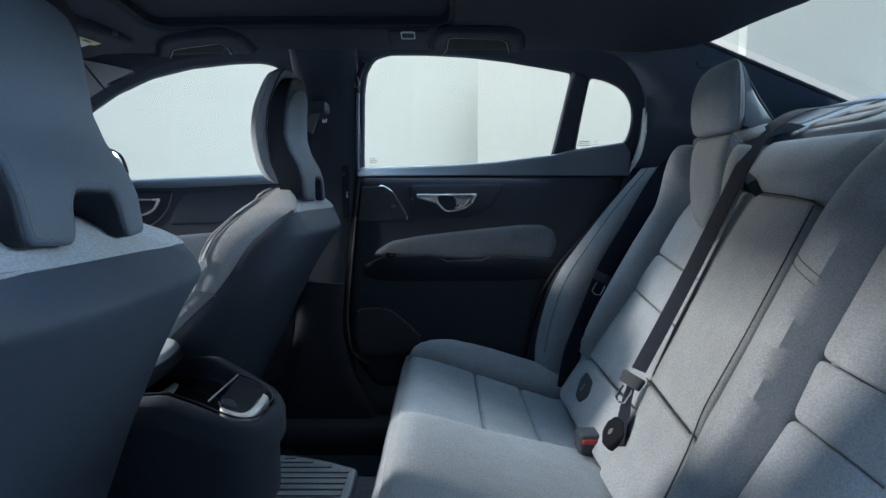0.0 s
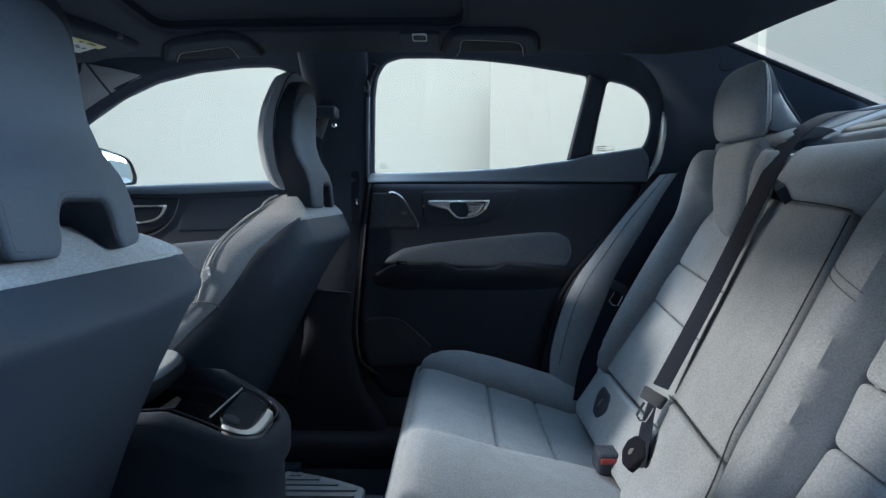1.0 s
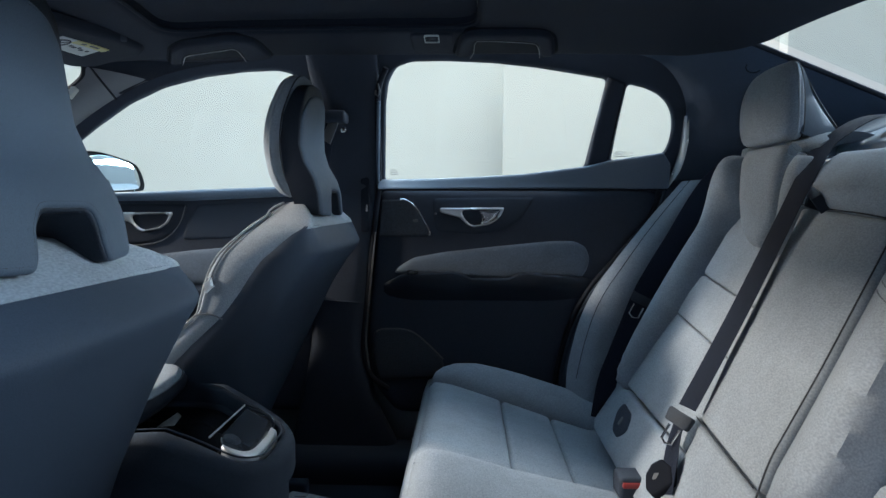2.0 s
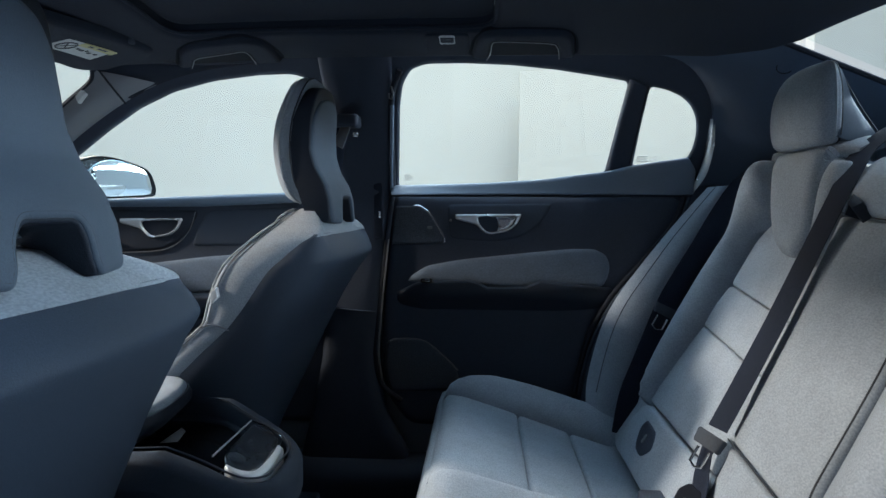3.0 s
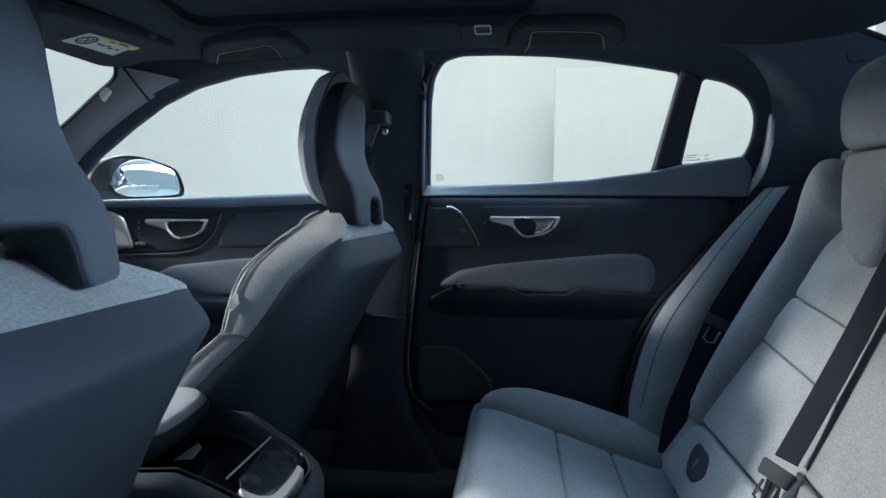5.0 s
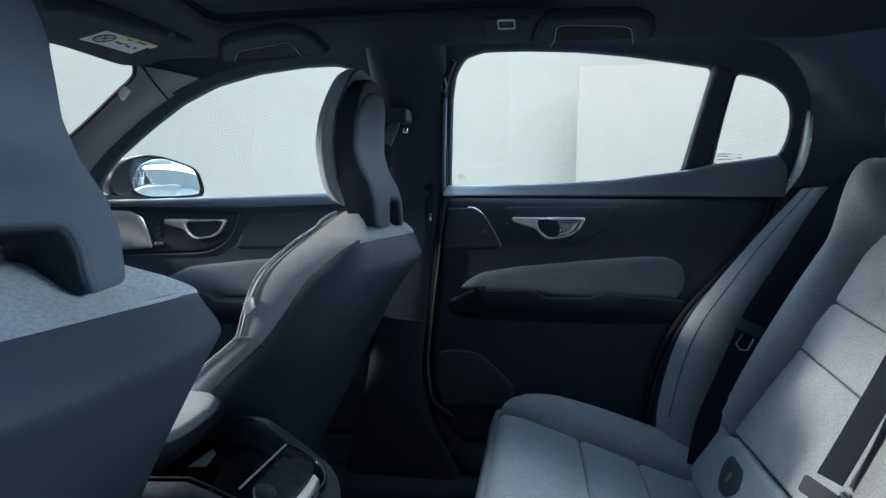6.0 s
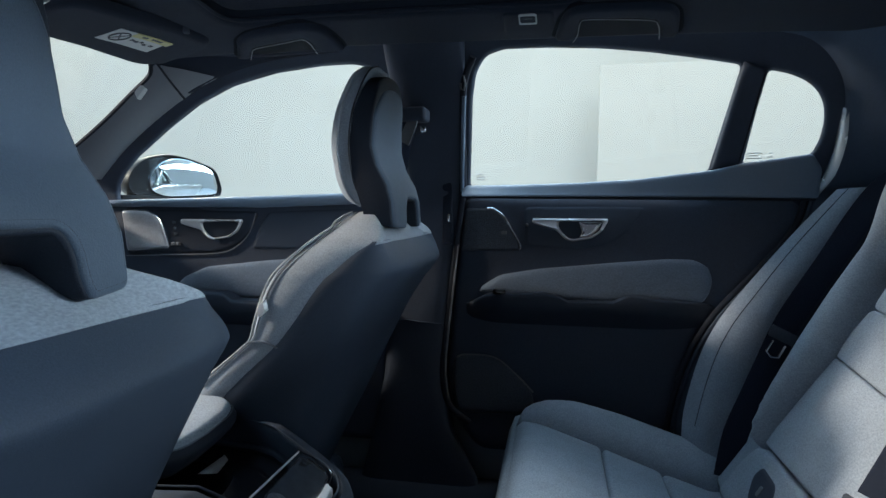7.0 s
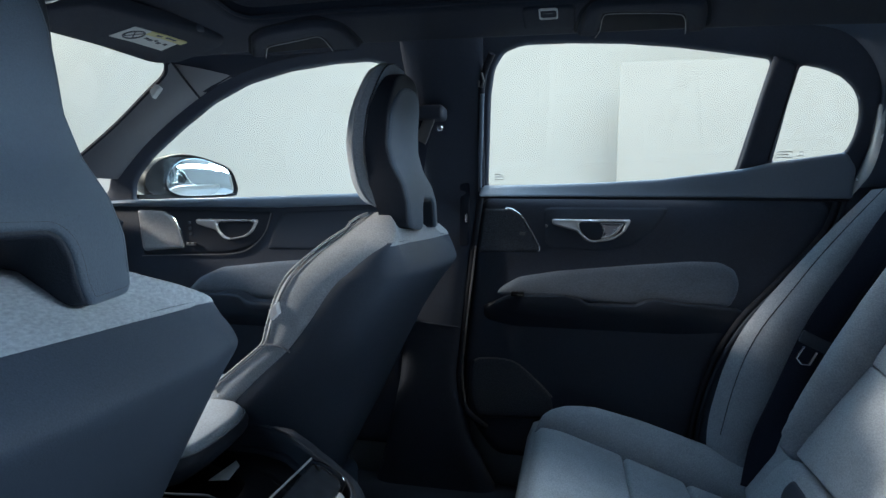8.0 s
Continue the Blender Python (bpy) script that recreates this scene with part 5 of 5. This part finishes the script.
part("tray", pad(grow(TRAY, 0.004), lambda x, y, h: Vector((x, y, 0.607 - 0.42 * (max(x, -0.45) + 0.322) + h - 0.034)), 0.004, 0.006, 0.03), GLOSS, console, "piano black tray surround")
part("rim_bead", tube([on_console(max(p[0], -0.45), p[1], 0.012) + Vector((min(0, p[0] + 0.45), 0, 0)) for p in resample(TRAY, 0.015)], 0.0016, 6, True), MATTE, console)
# rear climate panel: chrome frame round a dark glass display
F_OUT = curve_pts([(-0.374, 0.986), (-0.364, 0.979), (-0.345, 0.980), (-0.329, 0.990), (-0.322, 1.017), (-0.322, 1.056), (-0.326, 1.103)], 26)
F_IN = curve_pts([(-0.375, 0.993), (-0.360, 0.992), (-0.346, 0.997), (-0.338, 1.009), (-0.335, 1.034), (-0.335, 1.077), (-0.338, 1.109)], 26)
FRAME = [tuple(p) for p in F_OUT] + [tuple(p) for p in F_IN[::-1]]
part("chrome_frame", pad(FRAME, lambda x, y, h: on_console(x, y, h + 0.008), 0.005, 0.002, 0.008, back=0.03), TRIM_BRIGHT, console, "bright silver corner frame")
DISPLAY = rounded([(-0.376, 0.996), (-0.391, 1.020), (-0.396, 1.150), (-0.377, 1.155), (-0.354, 1.149), (-0.343, 1.135), (-0.340, 1.111), (-0.337, 1.040), (-0.340, 1.012), (-0.348, 0.999)], 0.008)
disp = part("display", pad(DISPLAY, lambda x, y, h: on_console(x, y, h + 0.002), 0.005, 0.004, 0.012, back=0.034), DARK_GLASS, console, "dark glass climate display")
part("display_rim", tube([on_console(x, y, 0.008) for x, y in curve_pts([(-0.398, 1.152), (-0.377, 1.158), (-0.352, 1.152), (-0.340, 1.137), (-0.336, 1.112)], 20)], 0.0011, 6), CHROME, disp)
part("bright_bar", tube([on_console(-0.399, 1.003 + 0.150 * t, 0.008) for t in np.linspace(0, 1, 6)], 0.0017, 6), TRIM_BRIGHT, console)
part("knob", loft([[on_console(-0.372 + r * math.cos(a), 1.025 + r * math.sin(a), h) for a in np.linspace(0, 2 * math.pi, 17)[:-1]] for r, h in ((0.013, 0.003), (0.013, 0.009), (0.011, 0.011))]), GRILLE, disp)
for dx, dy in ((-0.004, 0.055), (0.008, 0.075), (0.012, 0.040)):
    part("display_mark", box(on_console(-0.38 + dx - 0.002, 1.03 + dy - 0.002, 0.0048), on_console(-0.38 + dx + 0.002, 1.03 + dy + 0.002, 0.0066), 0), LABEL, disp)
part("light_insert", pad(rounded([(-0.527, 1.083), (-0.525, 1.159), (-0.507, 1.14), (-0.497, 1.092)], 0.003), lambda x, y, h: Vector((x, y, 0.628 + h)), 0.003, 0.002, 0.01, back=0.006), TRIM_BRIGHT, console)

arm = thing("console_armrest", (-0.62, MID, 0.70), "grey padded console armrest with dark base, slid forward", "armrest")
ARM = resample(rounded([(-0.92, 0.965), (-0.56, 0.966), (-0.520, 0.980), (-0.496, 1.008), (-0.494, 1.060), (-0.502, 1.135), (-0.518, 1.178), (-0.548, 1.202), (-0.92, 1.204)][::-1], 0.02), 0.012)
part("base", loft([[Vector((p[0], p[1], z)) for p in grow(ARM, d)] for d, z in ((-0.060, 0.656), (-0.026, 0.657), (-0.016, 0.664), (0.004, 0.684), (0.005, 0.692), (0.000, 0.701), (-0.030, 0.704))]), SOFT, arm, "dark leatherette base")
part("cushion", pad(grow(ARM, -0.003), lambda x, y, h: Vector((x, y, 0.699 + h)), 0.012, 0.010, 0.02, crown=0.004, back=0.004), FABRIC, arm)
part("piping", tube([Vector((p[0], p[1], 0.7015)) for p in grow(ARM, -0.001)], 0.0012, 6, True), THREAD, arm)

# ---- dashboard end with its outlet ----
dash = thing("dashboard", (-1.40, MID, 0.60), "black padded dashboard with a chrome-edged air outlet", "dashboard")
part("body", loft([[(x, y, z) for x, z in ((-1.30, 0.70), (-1.22, 0.86), (-1.20, 0.97), (-1.26, 1.010), (-1.45, 1.015), (-1.70, 0.98), (-1.70, 0.60), (-1.40, 0.60))] for y in (0.36, 0.40, 0.9, 1.2, 1.70, 1.74)]), SOFT, dash)
vent = part("outlet_frame", pad(rounded([(1.60, 0.885), (1.60, 1.00), (1.70, 1.00), (1.70, 0.885)], 0.012), lambda a, b, h: Vector((-1.195 + h + 0.35 * (1.0 - b) * 0.3, a, b)), 0.012, 0.008, 0.02, holes=[rounded([(1.612, 0.90), (1.612, 0.99), (1.688, 0.99), (1.688, 0.90)], 0.008)]), CHROME, dash, "chrome outlet frame")
for i in range(4):
    part("outlet_vane", box((-1.20, 1.612, 0.912 + 0.021 * i), (-1.185, 1.688, 0.916 + 0.021 * i), 0.001), GLOSS, vent)

# ---- overhead things ----
def grab_handle(outer, inner, label):
    """A flat folding handle flush in the headliner's edge, given by its outer and inner outline on the roof."""
    g = thing("grab_handle", tuple(on_roof(outer[0][0], 1.50, 0.01)), label, "grab handle", "grab handles")
    R = lambda x, y, h: on_roof(x, y, 0.008 + h)
    mx, my = sum(p[0] for p in outer) / len(outer), sum(p[1] for p in outer) / len(outer)
    # the shade behind the grip is put into this plate's colour
    part("recess", pad(rounded([(mx + (p[0] - mx) * 1.07, my + (p[1] - my) * 1.10 - 0.003) for p in outer], 0.02), R, 0.0008, 0.004, 0.015), RECESS, g)
    bow = curve_pts(outer, 30)
    hole = curve_pts(inner, 24)
    part("grip", pad([tuple(p) for p in bow] + [tuple(p) for p in hole[::-1]], R, 0.012, 0.010, 0.010), HEADLINE, g)
    part("trim_line", tube([R(p[0], p[1] - 0.0015, 0.012) for p in hole], 0.0009, 5), SILVERGREY, g)
    return g


grab_handle([(-0.032, 1.535), (-0.028, 1.500), (-0.018, 1.445), (0.005, 1.410), (0.07, 1.406), (0.150, 1.412), (0.178, 1.440), (0.190, 1.490), (0.196, 1.535)],
            [(0.002, 1.538), (0.010, 1.508), (0.013, 1.455), (0.026, 1.444), (0.08, 1.448), (0.137, 1.458), (0.151, 1.478), (0.158, 1.510), (0.162, 1.538)], "black folding grab handle over the rear door")
grab_handle([(-0.712, 1.548), (-0.690, 1.510), (-0.668, 1.470), (-0.625, 1.440), (-0.560, 1.428), (-0.510, 1.421), (-0.474, 1.440), (-0.464, 1.485), (-0.462, 1.540)],
            [(-0.678, 1.548), (-0.662, 1.522), (-0.645, 1.500), (-0.60, 1.488), (-0.560, 1.479), (-0.527, 1.471), (-0.520, 1.490), (-0.521, 1.515), (-0.523, 1.540)], "black folding grab handle over the front door")

lamp = thing("reading_lamp", (-0.08, 1.46, 1.365), "small rear reading lamp with a pale rim in the headliner", "reading lamp")
part("bezel", pad(rounded([(-0.128, 1.425), (-0.035, 1.425), (-0.035, 1.515), (-0.128, 1.515)], 0.015), lambda x, y, h: on_roof(x, y, h + 0.008), 0.004, 0.006, 0.015), HEADLINE, lamp)
part("rim", pad(rounded([(-0.098, 1.427), (-0.064, 1.427), (-0.064, 1.467), (-0.098, 1.467)], 0.006), lambda x, y, h: on_roof(x, y, h + 0.011), 0.003, 0.002, 0.008, holes=[rounded([(-0.0945, 1.432), (-0.0675, 1.432), (-0.0675, 1.462), (-0.0945, 1.462)], 0.004)]), LABEL, lamp, "pale rim")
part("lens", pad(rounded([(-0.094, 1.4325), (-0.068, 1.4325), (-0.068, 1.4615), (-0.094, 1.4615)], 0.004), lambda x, y, h: on_roof(x, y, h + 0.0105), 0.0015, 0.002, 0.008), SILVERGREY, lamp, "grey lens")

visor = thing("sun_visor", (-0.85, 1.36, 1.34), "black sun visor with a pale warning label, folded up", "sun visor")
VS = rounded([(-1.005, 1.20), (-0.95, 1.54), (-0.90, 1.56), (-0.75, 1.495), (-0.72, 1.46), (-0.80, 1.20)], 0.03)
part("blade", pad(VS, lambda x, y, h: Vector((x, y, 1.352 - h + 0.06 * (x + 0.85) - 0.05 * max(0, y - 1.40))), 0.010, 0.012, 0.02), HEADLINE, visor)
lab = part("label", pad([(-0.900, 1.355), (-0.820, 1.327), (-0.793, 1.429), (-0.870, 1.465)], lambda x, y, h: Vector((x, y, 1.341 - h + 0.06 * (x + 0.85) - 0.05 * max(0, y - 1.40))), 0.0006, 0.001, 0.02), LABEL, visor, "pale label with yellow band and small print")
lab_pt = lambda u, v, h=0.0014: (lambda x, y: Vector((x, y, 1.341 - h + 0.06 * (x + 0.85) - 0.05 * max(0, y - 1.40))))(-0.900 + 0.080 * v + 0.030 * u + 0.0 * u, 1.355 - 0.028 * v + 0.110 * u)
lab_surf = lambda u, v, h: lab_pt(u, v, 0.0010 + h)
part("band", pad([(0.30, 0.74), (1.0, 0.74), (1.0, 1.0), (0.30, 1.0)], lab_surf, 0.0004, 0.01, 0.2), YELLOW, lab)
part("pictogram", tube([lab_pt(0.19 + 0.13 * math.cos(a), 0.55 + 0.34 * math.sin(a)) for a in np.linspace(0, 2 * math.pi, 25)[:-1]], 0.0014, 6, True), INK, lab)
part("pictogram_bar", tube([lab_pt(0.10, 0.80), lab_pt(0.19, 0.55), lab_pt(0.28, 0.30)], 0.0012, 6), INK, lab)
part("pictogram_bar", tube([lab_pt(0.11, 0.30), lab_pt(0.19, 0.55), lab_pt(0.27, 0.80)], 0.0008, 6), INK, lab)
for u, v, ln in ((0.42, 0.46, 0.05), (0.50, 0.42, 0.07), (0.60, 0.48, 0.04), (0.68, 0.38, 0.06), (0.80, 0.42, 0.05), (0.45, 0.84, 0.10), (0.62, 0.86, 0.20)):
    part("print_bar", pad([(u, v), (u + ln, v), (u + ln, v + 0.10), (u, v + 0.10)], lambda a, b, h: lab_pt(a, b, 0.0016 + h), 0.0003, 0.01, 0.2), INK, lab)
part("hinge", box((-0.79, 1.395, 1.352), (-0.735, 1.44, 1.366), 0.005), PLASTIC, visor)

# ---- interior mirror at the windscreen's head ----
rvm = thing("interior_mirror", (-0.80, 1.04, 1.36), "dark interior rear-view mirror with a pale thin rim", "car mirror")
MIRR = rounded([(0.90, 1.318), (0.905, 1.372), (1.13, 1.384), (1.146, 1.368), (1.140, 1.332), (1.10, 1.308)], 0.02)
part("housing", pad(MIRR, lambda a, b, h: Vector((-0.800 + h, a, b)), 0.012, 0.010, 0.012, back=0.03), PLASTIC, rvm)
part("rim", tube([Vector((-0.792, p[0], p[1])) for p in resample(grow(MIRR, -0.002), 0.012)], 0.0028, 6, True), SATIN, rvm, "pale rim")
part("stalk", box((-0.86, 1.03, 1.36), (-0.81, 1.06, 1.40), 0.008), PLASTIC, rvm)

# ---- floor mat on the hump ----
mat_ob = thing("floor_mat", (-0.26, MID, 0.44), "dark grey ribbed rubber floor mat over the middle hump", "floor mat")


def on_mat(x, y, h):
    t = max(0.0, abs(y - MID) - 0.13)
    return Vector((x, y, 0.447 + h - 2.2 * t * t - 0.02 * max(0, y - 1.1)))


part("sheet", pad(rounded([(-0.350, 0.82), (-0.350, 1.265), (-0.170, 1.165), (-0.170, 0.82)], 0.012), on_mat, 0.006, 0.006, 0.02), RUBBER, mat_ob)
for i in range(17):
    y = 0.845 + 0.0235 * i
    x1 = -0.185
    if y > 1.165:
        x1 = -0.368 + (1.255 - y) / 0.09 * 0.16
    if x1 < -0.31:
        continue
    part("rib", ribbon([on_mat(x, y, 0.006) for x in np.linspace(-0.330, x1, 8)], (0, 1, 0), 0.013, 0.006), RUBBER, mat_ob)
